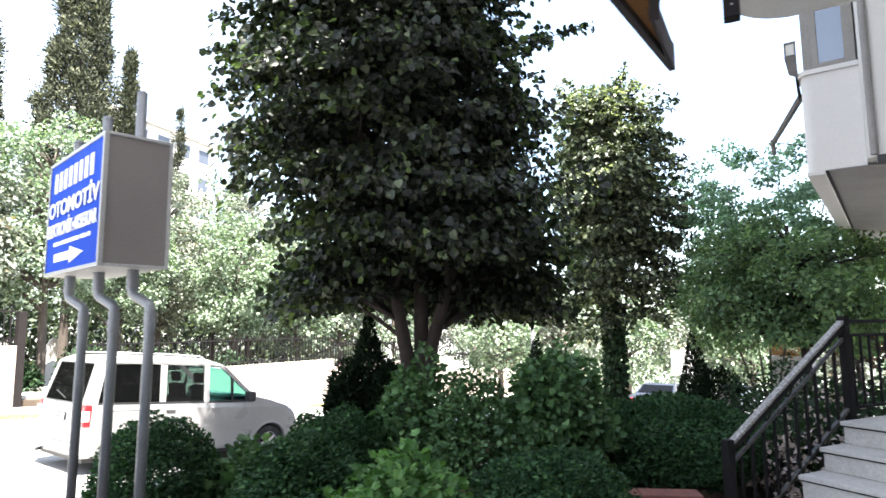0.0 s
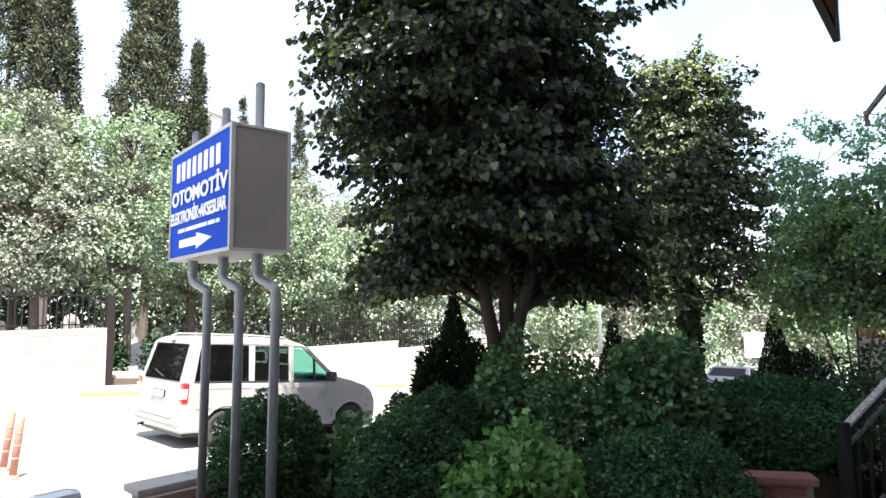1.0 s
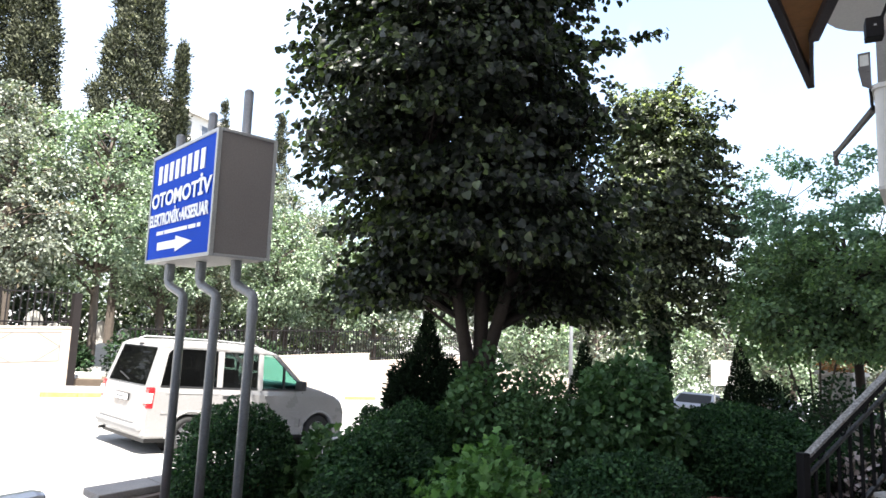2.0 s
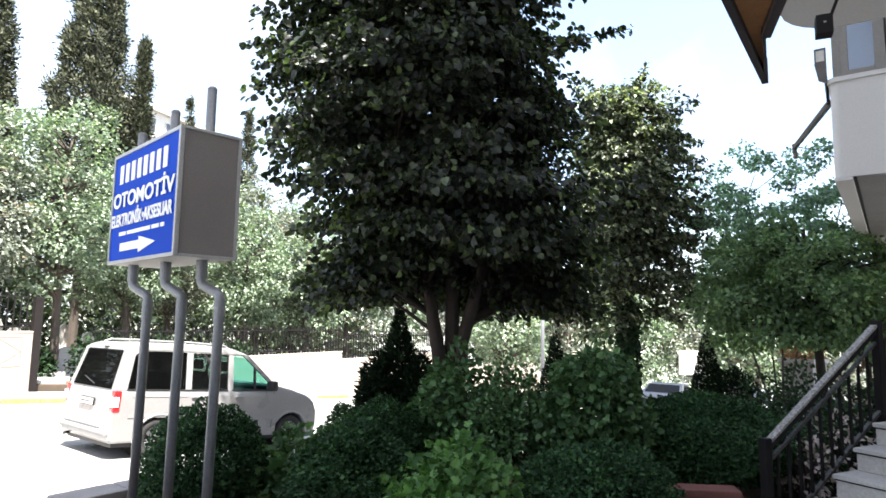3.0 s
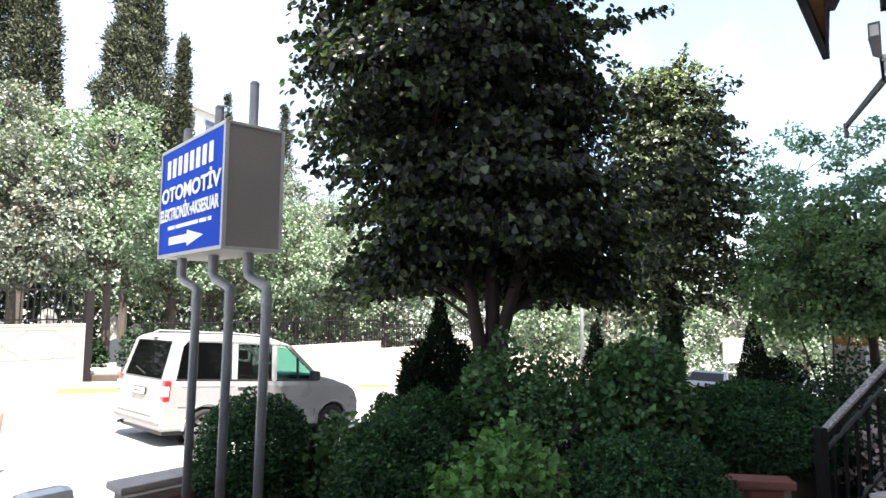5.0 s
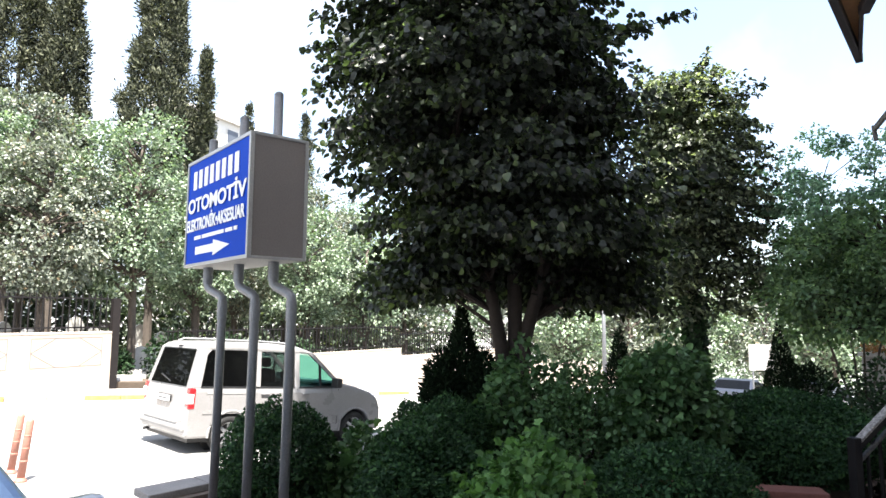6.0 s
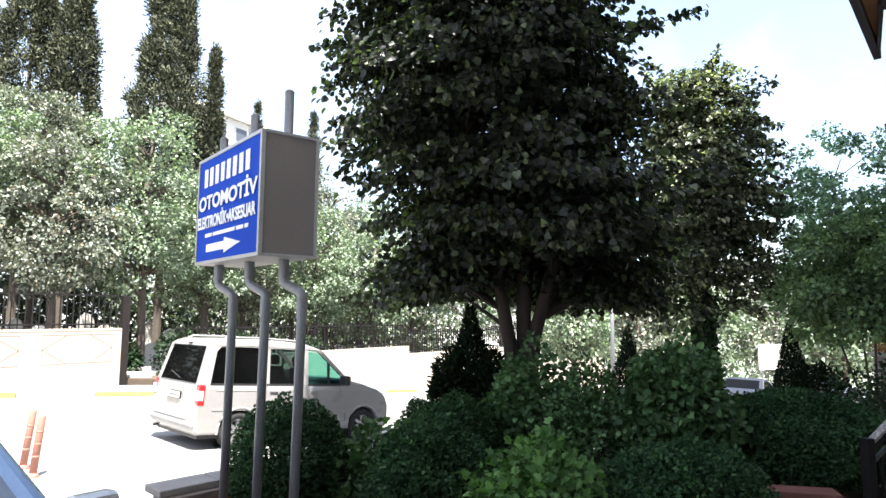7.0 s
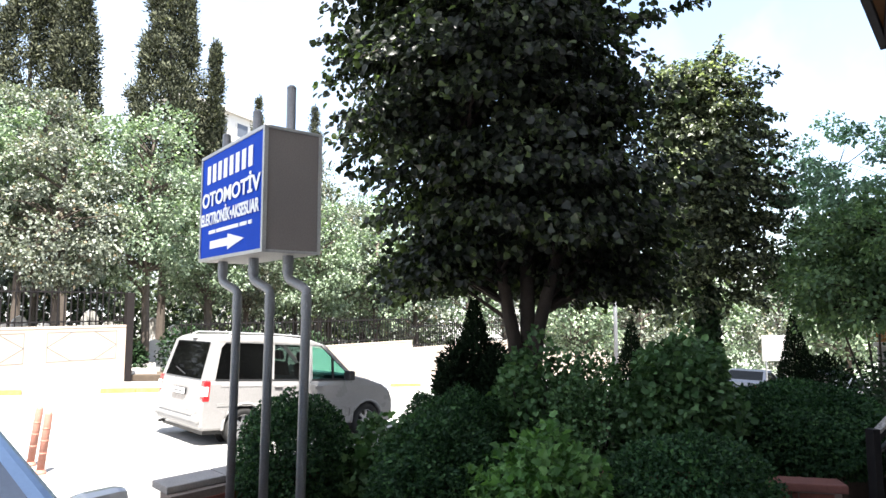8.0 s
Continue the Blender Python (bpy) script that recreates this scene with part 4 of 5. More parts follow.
def build_stairs():
    st = thing("stairs", "weathered white marble stairs to the entrance", "stairs", STAIR, kind="structure")
    for k in range(-6, 1):
        z = 0.181 * k
        x = 0.3 * k
        run = 0.3 if k < 0 else 2.6
        part("riser", boxed((x + 0.03, -1.7, z - 0.181), (x + 0.06, -0.012, z - 0.034), 0.002), M_MARBLE, st)
        part("tread", boxed((x, -1.72, z - 0.034), (x + run + 0.029, 0.0, z), 0.006), M_MARBLE, st)
        # near-black strip paints the shadow line beneath each nosing
        part("nosing_shade_strip", boxed((x + 0.022, -1.69, z - 0.048), (x + 0.034, -0.014, z - 0.035)), M_SEATSHADE, st, "dark strip painted as the shade under the nosing")
        part("step_core", boxed((x + 0.06, -1.69, -1.4), (x + run + 0.03, -0.02, z - 0.036)), M_MORTAR, st)


build_stairs()


def build_railing():
    r = thing("stair_railing", "black iron stair railing with a worn grey handrail", "railing", Matrix())
    a, b = Vector((5.72, 1.385, 0.93)), Vector((6.9, 0.61, 1.872))
    d = b - a
    side = Vector((d.y, -d.x, 0)).normalized()

    def beam(p, q, w, h, mat, name, label=""):
        v = q - p
        x = v.normalized()
        y = side if abs(x.z) > 0.99 else Vector((0, 0, 1)).cross(x).normalized()
        z = x.cross(y)
        m = Matrix.Translation(p) @ Matrix((x, y, z)).transposed().to_4x4()
        return part(name, boxed((0, -w / 2, -h / 2), (v.length, w / 2, h / 2), min(w, h) * 0.2, m), mat, r, label)

    up = Vector((0, 0, 1))
    beam(a, b, 0.06, 0.022, M_RAILTOP, "handrail", "worn grey handrail")
    beam(a - up * 0.04 - d * 0.01, b - up * 0.04, 0.05, 0.05, M_IRON, "under_rail")
    beam(a - up * 0.15, b - up * 0.15, 0.03, 0.025, M_WORNLITIRON, "mid_rail")
    beam(a - up * 0.78, b - up * 0.75, 0.035, 0.028, M_WORNLITIRON, "lower_rail")
    n = 11
    for k in range(1, n):
        p = a + d * (k / n)
        beam(p - up * 0.77, p - up * 0.15, 0.022, 0.022, M_IRON, "baluster")
    for k in (1, 3, 5, 7, 9):
        p = a + d * ((k + 0.5) / n) - up * 0.09
        ring = [p + Vector((math.cos(t * 0.5236) * d.normalized().x * 0.04, math.cos(t * 0.5236) * d.normalized().y * 0.04, math.sin(t * 0.5236) * 0.035 + math.cos(t * 0.5236) * 0.03)) for t in range(13)]
        part("scroll", tube(bmesh.new(), ring, 0.006, 6), M_IRON, r)
    for p, h0, h1 in ((a, 1.35, 0.05), (b + d * 0.02, 0.95, 0.03)):
        box_m = Matrix.Translation(p) @ Matrix.Rotation(math.atan2(d.y, d.x), 4, "Z")
        part("newel", boxed((-0.035, -0.035, -h0), (0.035, 0.035, h1), 0.008, box_m), M_IRON, r, "black square newel post")
    # level guard along the landing
    c = b + Vector((math.cos(radians(-29)), math.sin(radians(-29)), 0)) * 2.4
    beam(b + up * 0.0, c + up * 0.0, 0.05, 0.035, M_IRON, "guard_rail")
    beam(b - up * 0.12, c - up * 0.12, 0.03, 0.025, M_IRON, "guard_mid_rail")
    beam(b - up * 0.74, c - up * 0.74, 0.03, 0.025, M_IRON, "guard_low_rail")
    for k in range(1, 18):
        p = b + (c - b) * (k / 18)
        beam(p - up * 0.74, p - up * 0.12, 0.02, 0.02, M_IRON, "guard_baluster")


build_railing()


# ---------------------------------------------------------------- building by the stairs
BAY = Matrix.Translation((9.43, 0.88, 3.76)) @ Matrix.Rotation(radians(-2.4), 4, "Z")    # x along the street, y out of the facade


def rounded_slab(bm, x0, x1, y0, y1, z0, z1, r, m, n=6):
    """A slab whose outer corner towards the viewer is rounded."""
    pts = [(x0, y0)] + [(x0 + r - r * math.cos(a), y1 - r + r * math.sin(a)) for a in [math.pi / 2 * k / n for k in range(n + 1)]] + [(x1, y1), (x1, y0)]
    lo = [bm.verts.new(m @ Vector((x, y, z0))) for x, y in pts]
    hi = [bm.verts.new(m @ Vector((x, y, z1))) for x, y in pts]
    bm.faces.new(lo[::-1])
    bm.faces.new(hi)
    for i in range(len(pts)):
        j = (i + 1) % len(pts)
        bm.faces.new((lo[i], lo[j], hi[j], hi[i]))
    bmesh.ops.recalc_face_normals(bm, faces=bm.faces)
    return bm


def build_house():
    h = thing("apartment_house", "white stucco apartment house with an overhanging upper floor", "house", Matrix())
    m = BAY
    # parapet of the overhanging floor and its soffit
    part("parapet", rounded_slab(bmesh.new(), 0.0, 9.2, -0.64, 0.0, 0.0, 1.27, 0.12, m), M_STUCCO, h)
    part("sill_band", rounded_slab(bmesh.new(), -0.03, 9.2, -0.64, 0.03, 1.27, 1.33, 0.13, m), M_STUCCO, h, "projecting white sill")
    part("edge_beam", boxed((0.0, -0.2, -0.05), (9.2, 0.0, -0.002), 0.008, m), M_STUCCO, h)
    part("shadow_gap", boxed((0.012, -0.238, -0.03), (9.2, -0.201, -0.004), 0, m), M_SEATSHADE, h, "dark joint beside the beam")
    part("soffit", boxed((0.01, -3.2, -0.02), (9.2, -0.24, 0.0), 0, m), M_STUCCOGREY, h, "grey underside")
    part("upper_wall", boxed((-0.25, -6.0, 0.02), (9.2, -0.645, 3.1), 0.01, m), M_STUCCO, h)
    # window over the parapet, set back a little
    win = part("window", boxed((0.1, -0.62, 1.33), (0.14, -0.04, 2.5), 0.004, m), M_FRAME, h, "taupe framed corner window")
    part("pane", boxed((0.08, -0.5, 1.42), (0.1, -0.2, 2.42), 0, m), M_SKYPANE, win, "glass pane with the sky's reflection partly in its colour")
    for lo, hi in (((0.05, -0.22, 1.36), (0.12, -0.14, 2.5)), ((0.05, -0.62, 1.36), (0.12, -0.5, 2.5)), ((0.05, -0.5, 1.36), (0.12, -0.22, 1.42))):
        part("window_frame", boxed(lo, hi, 0.006, m), M_FRAME, win)
    part("side_glazing", boxed((0.14, -0.08, 1.33), (9.0, -0.04, 2.5), 0, m), M_PANE, win)
    # lintel over the window and the rounded balcony nearer the entrance
    part("lintel", boxed((0.0, -0.64, 2.5), (9.2, 0.0, 3.1), 0.01, m), M_STUCCO, h)
    flip = Matrix.Scale(-1, 4, (1, 0, 0))
    part("balcony_slab", rounded_slab(bmesh.new(), -5.6, -1.4, -2.0, 1.1, 4.16, 4.42, 0.45, flip), M_STUCCO, h, "rounded white balcony slab")
    part("balcony_parapet", rounded_slab(bmesh.new(), -5.56, -1.4, -2.0, 1.06, 4.42, 5.3, 0.42, flip), M_STUCCO, h)
    # upper storeys out of view, added and sized to shade garden and trees
    part("unseen_main_block", boxed((-16, -10, 3.1), (-0.26, -0.66, 11.6), 0.02, m), M_STUCCO, h)
    part("unseen_tall_block", boxed((-0.25, -10, 3.11), (9.2, -0.66, 13.4), 0.02, m), M_STUCCO, h)
    part("ground_floor", boxed((-16, -10, -4.0), (0.8, -3.0, 3.09), 0.02, m), M_STUCCO, h)
    part("downpipe", tube(bmesh.new(), [m @ Vector((-0.3, -0.72, 0.05)), m @ Vector((-0.3, -0.72, 3.05))], 0.04, 10), M_STUCCOGREY, h)
    part("bracket", boxed((-0.35, -0.86, -0.06), (-0.2, -0.74, 0.03), 0.01, m), M_BLACK, h, "small black bracket")
    part("column", boxed((7.8, -2.6, -5.2), (8.2, -2.2, -0.02), 0.01, m), M_STUCCO, h)
    return h


build_house()

sensor = thing("sensor_box", "small black box fixed beside the entrance canopy", "box", pose(2.81, 0.79, 2.955, 0, 0, 8))
part("housing", boxed((-0.028, -0.026, 0.008), (0.03, 0.03, 0.085), 0.004), M_IRON, sensor)
part("lens", boxed((-0.031, -0.003, 0.05), (-0.027, 0.005, 0.055)), M_ALU, sensor, "tiny bright lens")
part("bracket", tube(bmesh.new(), [(0.02, -0.02, 0.08), (0.02, -0.05, 0.16), (-0.6, 0.0, 0.0)], 0.006, 6), M_IRON, sensor)

arm = thing("awning_arm", "dark metal awning arm with a thin wire", "awning arm", Matrix())
_p, _q = Vector((12.75, 1.5, 5.08)), BAY @ Vector((0.25, 0.02, 1.08))
part("arm_bar", tube(bmesh.new(), [_q, _p], 0.05, 6), M_ARM, arm)
part("arm_tip", tube(bmesh.new(), [_p + Vector((0, 0.02, 0.05)), _p - Vector((0, 0.0, 0.22))], 0.035, 6), M_ARM, arm)
part("wire", tube(bmesh.new(), [_p, BAY @ Vector((3.4, 0.01, 1.1))], 0.008, 4), M_IRON, arm)
part("guide_plate", prism(bmesh.new(), [(0.0, 1.28), (0.1, 1.34), (0.14, 1.58), (0.0, 1.58)], 0.0, 0.03, BAY @ Matrix.Rotation(radians(90), 4, "Z") @ Matrix.Translation((0.02, -0.05, 0))), M_ARM, arm)
part("guide_panel", boxed((0.025, 0.04, 1.6), (0.04, 0.135, 1.75), 0, BAY), M_WHITESHEET, arm, "small white panel")
for lo, hi in (((0.02, 0.02, 1.58), (0.05, 0.04, 1.78)), ((0.02, 0.135, 1.58), (0.05, 0.155, 1.78)), ((0.02, 0.04, 1.75), (0.05, 0.135, 1.78)), ((0.02, 0.04, 1.58), (0.05, 0.135, 1.6))):
    part("guide_frame", boxed(lo, hi, 0.003, BAY), M_ARM, arm)
part("guide_bar", tube(bmesh.new(), [BAY @ Vector((0.035, 0.045, 1.52)), BAY @ Vector((0.2, 0.03, 1.05))], 0.02, 6), M_RUSTY, arm)


def build_canopy():
    c = thing("entrance_canopy", "brown boarded entrance canopy with dark trim, seen from below", "canopy", Matrix(), kind="structure")
    poly = [(2.72, 0.99), (-2.6, 1.13), (-2.6, -2.35), (1.0, -2.35), (1.0, 0.6), (2.27, 0.946)]
    bm = bmesh.new()
    lo = [bm.verts.new((x, y, 2.815)) for x, y in poly]
    hi = [bm.verts.new((x, y, 2.9)) for x, y in poly]
    bm.faces.new(lo[::-1])
    bm.faces.new(hi)
    for i in range(6):
        j = (i + 1) % 6
        bm.faces.new((lo[i], lo[j], hi[j], hi[i]))
    bmesh.ops.recalc_face_normals(bm, faces=bm.faces)
    part("boards", bm, M_WOOD, c, "stained brown boards")

    def edge(p, q, w=0.024):
        p, q = Vector((*p, 2.80)), Vector((*q, 2.80))
        d = (q - p)
        m = Matrix.Translation(p) @ Matrix.Rotation(math.atan2(d.y, d.x), 4, "Z")
        part("trim", boxed((-0.01, -w / 2, -0.012), (d.length, w / 2, 0.09), 0.004, m), M_DARKTRIM, c)
    edge((2.72, 0.99), (-2.6, 1.13))
    edge((2.72, 0.987), (2.27, 0.944), 0.012)
    edge((2.3, 0.94), (1.0, 0.585), 0.03)
    edge((1.0, 0.585), (1.0, -2.35), 0.03)


build_canopy()


# ---------------------------------------------------------------- far things
def build_far_house(name, label, m, w, d, h, floors, cols):
    f = thing(name, label, "house", m)
    part("wall", boxed((0, 0, -6), (w, d, h), 0.05), M_FACADE, f)
    part("roof_edge", boxed((-0.5, -0.5, h), (w + 0.5, d + 0.5, h + 0.35), 0.03), M_FACADE, f, "pale projecting roof edge")
    fh = h / floors
    for i in range(floors):
        for k in range(cols):
            a = (k + 0.2) * w / cols
            win = part("window", boxed((a, -0.08, i * fh + 0.9), (a + 0.58 * w / cols, 0.02, i * fh + 0.9 + fh * 0.5)), M_FACADE, f)
            part("pane", boxed((a + 0.12, -0.1, i * fh + 1.0), (a + 0.56 * w / cols, -0.081, i * fh + 0.85 + fh * 0.5)), M_FARGLASS, win)
        part("floor_band", boxed((-0.1, -0.15, i * fh + 0.25), (w + 0.1, 0, i * fh + 0.5), 0.02), M_FACADE, f)
    return f


build_far_house("apartment_block", "pale apartment block far behind the cemetery trees", pose(28.6, 57.0, ground_z(40), 0, 0, 15), 15.0, 3, 25.3, 8, 5)

lamp = thing("street_lamp", "slim grey street lamp post", "street lamp", pose(19.3, 9.5, ground_z(19.3)))
part("post", tube(bmesh.new(), [(0, 0, -0.05), (0, 0, 5.2)], [0.075, 0.055], 10), M_PIPE, lamp, smooth=True)
part("lamp_head", boxed((-0.12, -0.3, 5.2), (0.12, 0.3, 5.3), 0.03), M_PIPE, lamp)

board = thing("white_board", "plain white notice board standing by the street", "board", pose(24.2, 5.87, ground_z(24) + 0.0, 0, 0, -50))
part("board_panel", boxed((-0.42, -0.03, 1.8), (0.42, 0.03, 2.68), 0.01), M_WHITESHEET, board)
for x in (-0.3, 0.3):
    part("board_leg", boxed((x - 0.02, -0.02, -0.05), (x + 0.02, 0.02, 1.82)), M_PIPE, board)

cart = thing("street_cart", "dark street cart with a white panel", "cart", pose(21.5, 3.75, ground_z(21.5), 0, 0, -60))
part("cart_body", boxed((-0.35, -0.5, 0.85), (0.35, 0.5, 1.55), 0.03), M_BLACK, cart)
part("cart_panel", boxed((-0.2, -0.53, 1.0), (0.25, -0.505, 1.45), 0.005), M_WHITEVINYL, cart)
for x in (-0.3, 0.3):
    for y in (-0.4, 0.4):
        part("cart_leg", boxed((x - 0.02, y - 0.02, -0.05), (x + 0.02, y + 0.02, 0.86)), M_BLACK, cart)


# ---------------------------------------------------------------- plants
def clump_tree(name, label, base, stems, crown_c, crown_r, leaf_mat, bark, leaf, clusters, per, seed, shape="heart",
               spread=0.3, radius=0.11, group="", droop=0.35, hang=0.0, inner=0.35, squash=1.0, extra=None, top_narrow=0.0, low_shift=(0, 0), floor=None, flat=0.65, base_narrow=0.0, boxy=0.0, puff=False, layer=0.0, shoots=()):
    """A tree: stems, limbs to every cluster, leaves round the cluster ends."""
    rng = np.random.default_rng(seed)
    t = thing(name, label, "tree", Matrix.Translation(base), group=group)
    cc, cr = np.array(crown_c, float), np.array(crown_r, float)
    d = rng.normal(0, 1, (clusters, 3))
    d /= np.linalg.norm(d, axis=1, keepdims=True)
    off = rng.uniform(0, 40, 3)
    bulge = np.array([1 + 0.22 * noise.noise(Vector(x * 1.7 + off)) for x in d])
    r = (inner + (1 - inner) * rng.random(clusters) ** 0.55) * bulge
    full = np.sqrt(1 + boxy * d[:, 2] ** 2)
    ends = cc + d * r[:, None] * cr * np.stack([full, full, np.ones(clusters)], 1)
    if top_narrow:
        k = np.clip((ends[:, 2] - cc[2]) / cr[2], -1, 1)
        ends[:, :2] = cc[:2] + (ends[:, :2] - cc[:2]) * (1 - top_narrow * k)[:, None]
    k = np.clip((cc[2] - ends[:, 2]) / cr[2], 0, 1)
    ends[:, :2] = cc[:2] + (ends[:, :2] - cc[:2]) * (1 - base_narrow * k)[:, None]
    ends[:, 0] += low_shift[0] * k
    ends[:, 1] += low_shift[1] * k
    if floor is not None:
        ends[:, 2] = np.where(ends[:, 2] < floor, floor + 0.35 * rng.random(len(ends)), ends[:, 2])
    if extra is not None:
        ends = np.vstack([ends, np.array(extra, float)])
    bm = bmesh.new()
    tips = []
    for s in stems:
        pts = [Vector(p) for p in s]
        n = len(pts)
        tube(bm, pts, [radius * (1 - 0.6 * i / (n - 1)) for i in range(n)], 10)
        dense = [pts[0]]
        for u, w in zip(pts, pts[1:]):
            dense += [u.lerp(w, f / 5) for f in range(1, 6)]
        tips.append(dense)
    part("trunk", bm, bark, t, smooth=True)
    bm_twigs = bmesh.new()
    for e in ends:
        ev = Vector(e)
        best, bd = None, 1e9
        for pts in tips:
            for p in pts[11 if len(pts) > 24 else 4:]:
                q = (p - ev).length + max(0, p.z - ev.z + 0.35 * (p - ev).length) * 1.2
                if q < bd:
                    best, bd = p, q
        mid = best.lerp(ev, 0.5) + Vector((0, 0, 0.12 * (ev - best).length))
        tube(bm_twigs, [best, mid, ev], [radius * 0.28, radius * 0.17, radius * 0.06], 5, cap=False)
    for line in shoots:
        tube(bm_twigs, [Vector(q) for q in line], [radius * 0.12] + [radius * 0.05] * (len(line) - 1), 4, cap=False)
    part("branch_structure", bm_twigs, bark, t)
    n = len(ends) * per
    which = np.repeat(np.arange(len(ends)), per)
    sp = spread * rng.uniform(0.7, 1.3, (len(ends), 1))[which]
    g = np.clip(rng.normal(0, 1, (n, 3)), -1.7, 1.7) * sp * np.array((1, 1, flat * squash))
    gu = g / (np.linalg.norm(g, axis=1, keepdims=True) + 1e-6)
    if puff:        # leaves form a loose skin round each twig end
        g = gu * sp * np.array((1.5, 1.5, 1.5 * flat)) * (0.5 + 0.6 * rng.random((n, 1)))
    if layer:       # flat boughs that reach outwards and hang at their ends
        rad = ends - np.array((cc[0], cc[1], 0.0))
        rad[:, 2] = 0
        rad /= np.linalg.norm(rad, axis=1, keepdims=True) + 1e-6
        rad = rad[which]
        tan = np.stack([-rad[:, 1], rad[:, 0], 0 * rad[:, 0]], 1)
        q = np.clip(rng.normal(0, 1, (n, 3)), -1.8, 1.8) * sp
        g = rad * q[:, :1] * 1.5 + tan * q[:, 1:2] * 1.1
        g[:, 2] = q[:, 2] * 0.28 - layer * (q[:, 0] * 0.6 + np.abs(q[:, 1]) * 0.4)
        gu = g / (np.linalg.norm(g, axis=1, keepdims=True) + 1e-6)
    pos = ends[which] + g
    way = gu * 0.8 + (pos - cc) / cr * 0.5
    if len(shoots):
        sp_p, sp_w = [], []
        for line in shoots:
            pts = np.array(line, float)
            f = rng.random(int(len(line) * 12)) ** 0.8 * (len(line) - 1.001)
            i = f.astype(int)
            sp_p.append(pts[i] + (pts[i + 1] - pts[i]) * (f - i)[:, None] + rng.normal(0, 0.035, (len(f), 3)))
            sp_w.append((pts[i + 1] - pts[i]) * 2.0 + rng.normal(0, 0.4, (len(f), 3)))
        pos, way = np.vstack([pos] + sp_p), np.vstack([way] + sp_w)
        gu = np.vstack([gu, np.zeros((len(pos) - n, 3))])
    way[:, 2] -= droop + hang
    out = (pos - cc) / cr
    out /= np.linalg.norm(out, axis=1, keepdims=True) + 1e-6
    ob = leaf_mesh("crown", pos, way, leaf, leaf_mat, shape, seed=seed + 1, face=(gu * 1.1 + out * 0.4 if puff else out * 0.9) + np.array((0, 0, 0.45)))
    ob.parent = t
    return t


def shoot_lines(count, seed, centre, radii, az, spread, z0, z1, length, fall, steps=5):
    """Slender leafy shoots that stand out of a crown round the compass direction az (degrees)."""
    rng = random.Random(seed)
    lines = []
    for k in range(count):
        a = radians(az + rng.uniform(-spread, spread))
        z = z0 + (z1 - z0) * (k + rng.random()) / count
        r = 0.72 * math.sqrt(max(0.05, 1 - ((z - centre[2]) / radii[2]) ** 2))
        ln = length * rng.uniform(0.6, 1.15)
        f = fall * rng.uniform(0.5, 1.5)
        lines.append([(centre[0] + math.cos(a) * (radii[0] * r + ln * i / (steps - 1)), centre[1] + math.sin(a) * (radii[1] * r + ln * i / (steps - 1)),
                       z + 0.18 * ln * i / (steps - 1) - f * ln * (i / (steps - 1)) ** 2) for i in range(steps)])
    return lines


def shade_top_and_skirt(count):
    """Twig ends of the garden tree beyond its broad crown: unseen tapering top, added for shade, and hanging skirt."""
    rng = np.random.default_rng(5)
    u = rng.random(count)
    a = rng.uniform(0, 6.283, count)
    r = (1.15 - 0.55 * u) * np.sqrt(rng.random(count))
    # narrow column above the view, added to throw shade on the van's front
    top = np.stack([-0.4 + np.cos(a) * r, 0.42 + np.sin(a) * r, 8.4 + 4.6 * u], 1)
    # low hanging skirt on the far side of the stems
    s, b = rng.uniform(0.1, 1.6, 50), rng.uniform(0.25, 1.2, 50)
    skirt = np.stack([0.6 * s + 0.8 * b, -0.8 * s + 0.6 * b, rng.uniform(2.1, 2.6, 50)], 1)
    # and a shorter one on the street side
    s, b = rng.uniform(0.35, 1.35, 44), rng.uniform(-0.3, 0.8, 44)
    street = np.stack([-0.6 * s + 0.8 * b, 0.8 * s + 0.6 * b, rng.uniform(2.2, 2.95, 44)], 1)
    return np.vstack([top, skirt, street])


# the broad tree in the garden
clump_tree("garden_tree", "dense dark broad-leaved tree with three stems in the garden", (6.42, 4.86, 0.0),
           [[(0, 0, -0.3), (-0.02, 0.02, 0.6), (-0.07, 0.08, 1.5), (-0.2, 0.22, 2.5), (-0.5, 0.6, 3.8), (-0.6, 0.7, 5.2)],
            [(0.05, 0, -0.3), (0.06, 0.0, 0.7), (0.08, -0.02, 1.6), (0.1, 0.0, 2.6), (0.15, 0.1, 4.2), (0.1, 0.15, 6.2), (-0.15, 0.3, 9.0), (-0.4, 0.42, 12.2)],
            [(0.08, -0.05, -0.3), (0.08, -0.07, 0.8), (0.13, -0.13, 1.6), (0.3, -0.32, 2.5), (0.7, -0.8, 3.6), (0.85, -1.0, 5.0)]],
           (-0.28, 0.35, 5.0), (1.6, 1.6, 3.85), M_LEAF_MAIN, M_BARK, 0.074, 560, 150, 11, "heart", 0.2, 0.11, droop=0.4, inner=0.3,
           low_shift=(0.78, -0.87), floor=2.72, flat=0.3, boxy=0.8, extra=shade_top_and_skirt(90), layer=0.7,
           shoots=shoot_lines(18, 3, (-0.26, 0.33, 5.0), (1.6, 1.6, 3.85), -48, 40, 3.6, 8.6, 0.8, 0.25)
           + shoot_lines(5, 9, (-0.26, 0.33, 5.0), (1.6, 1.6, 3.85), -48, 30, 4.4, 6.2, 1.3, 0.1, 7)
           + shoot_lines(34, 4, (-0.26, 0.33, 5.0), (1.7, 1.7, 3.85), 135, 55, 3.0, 8.6, 0.8, 0.35))

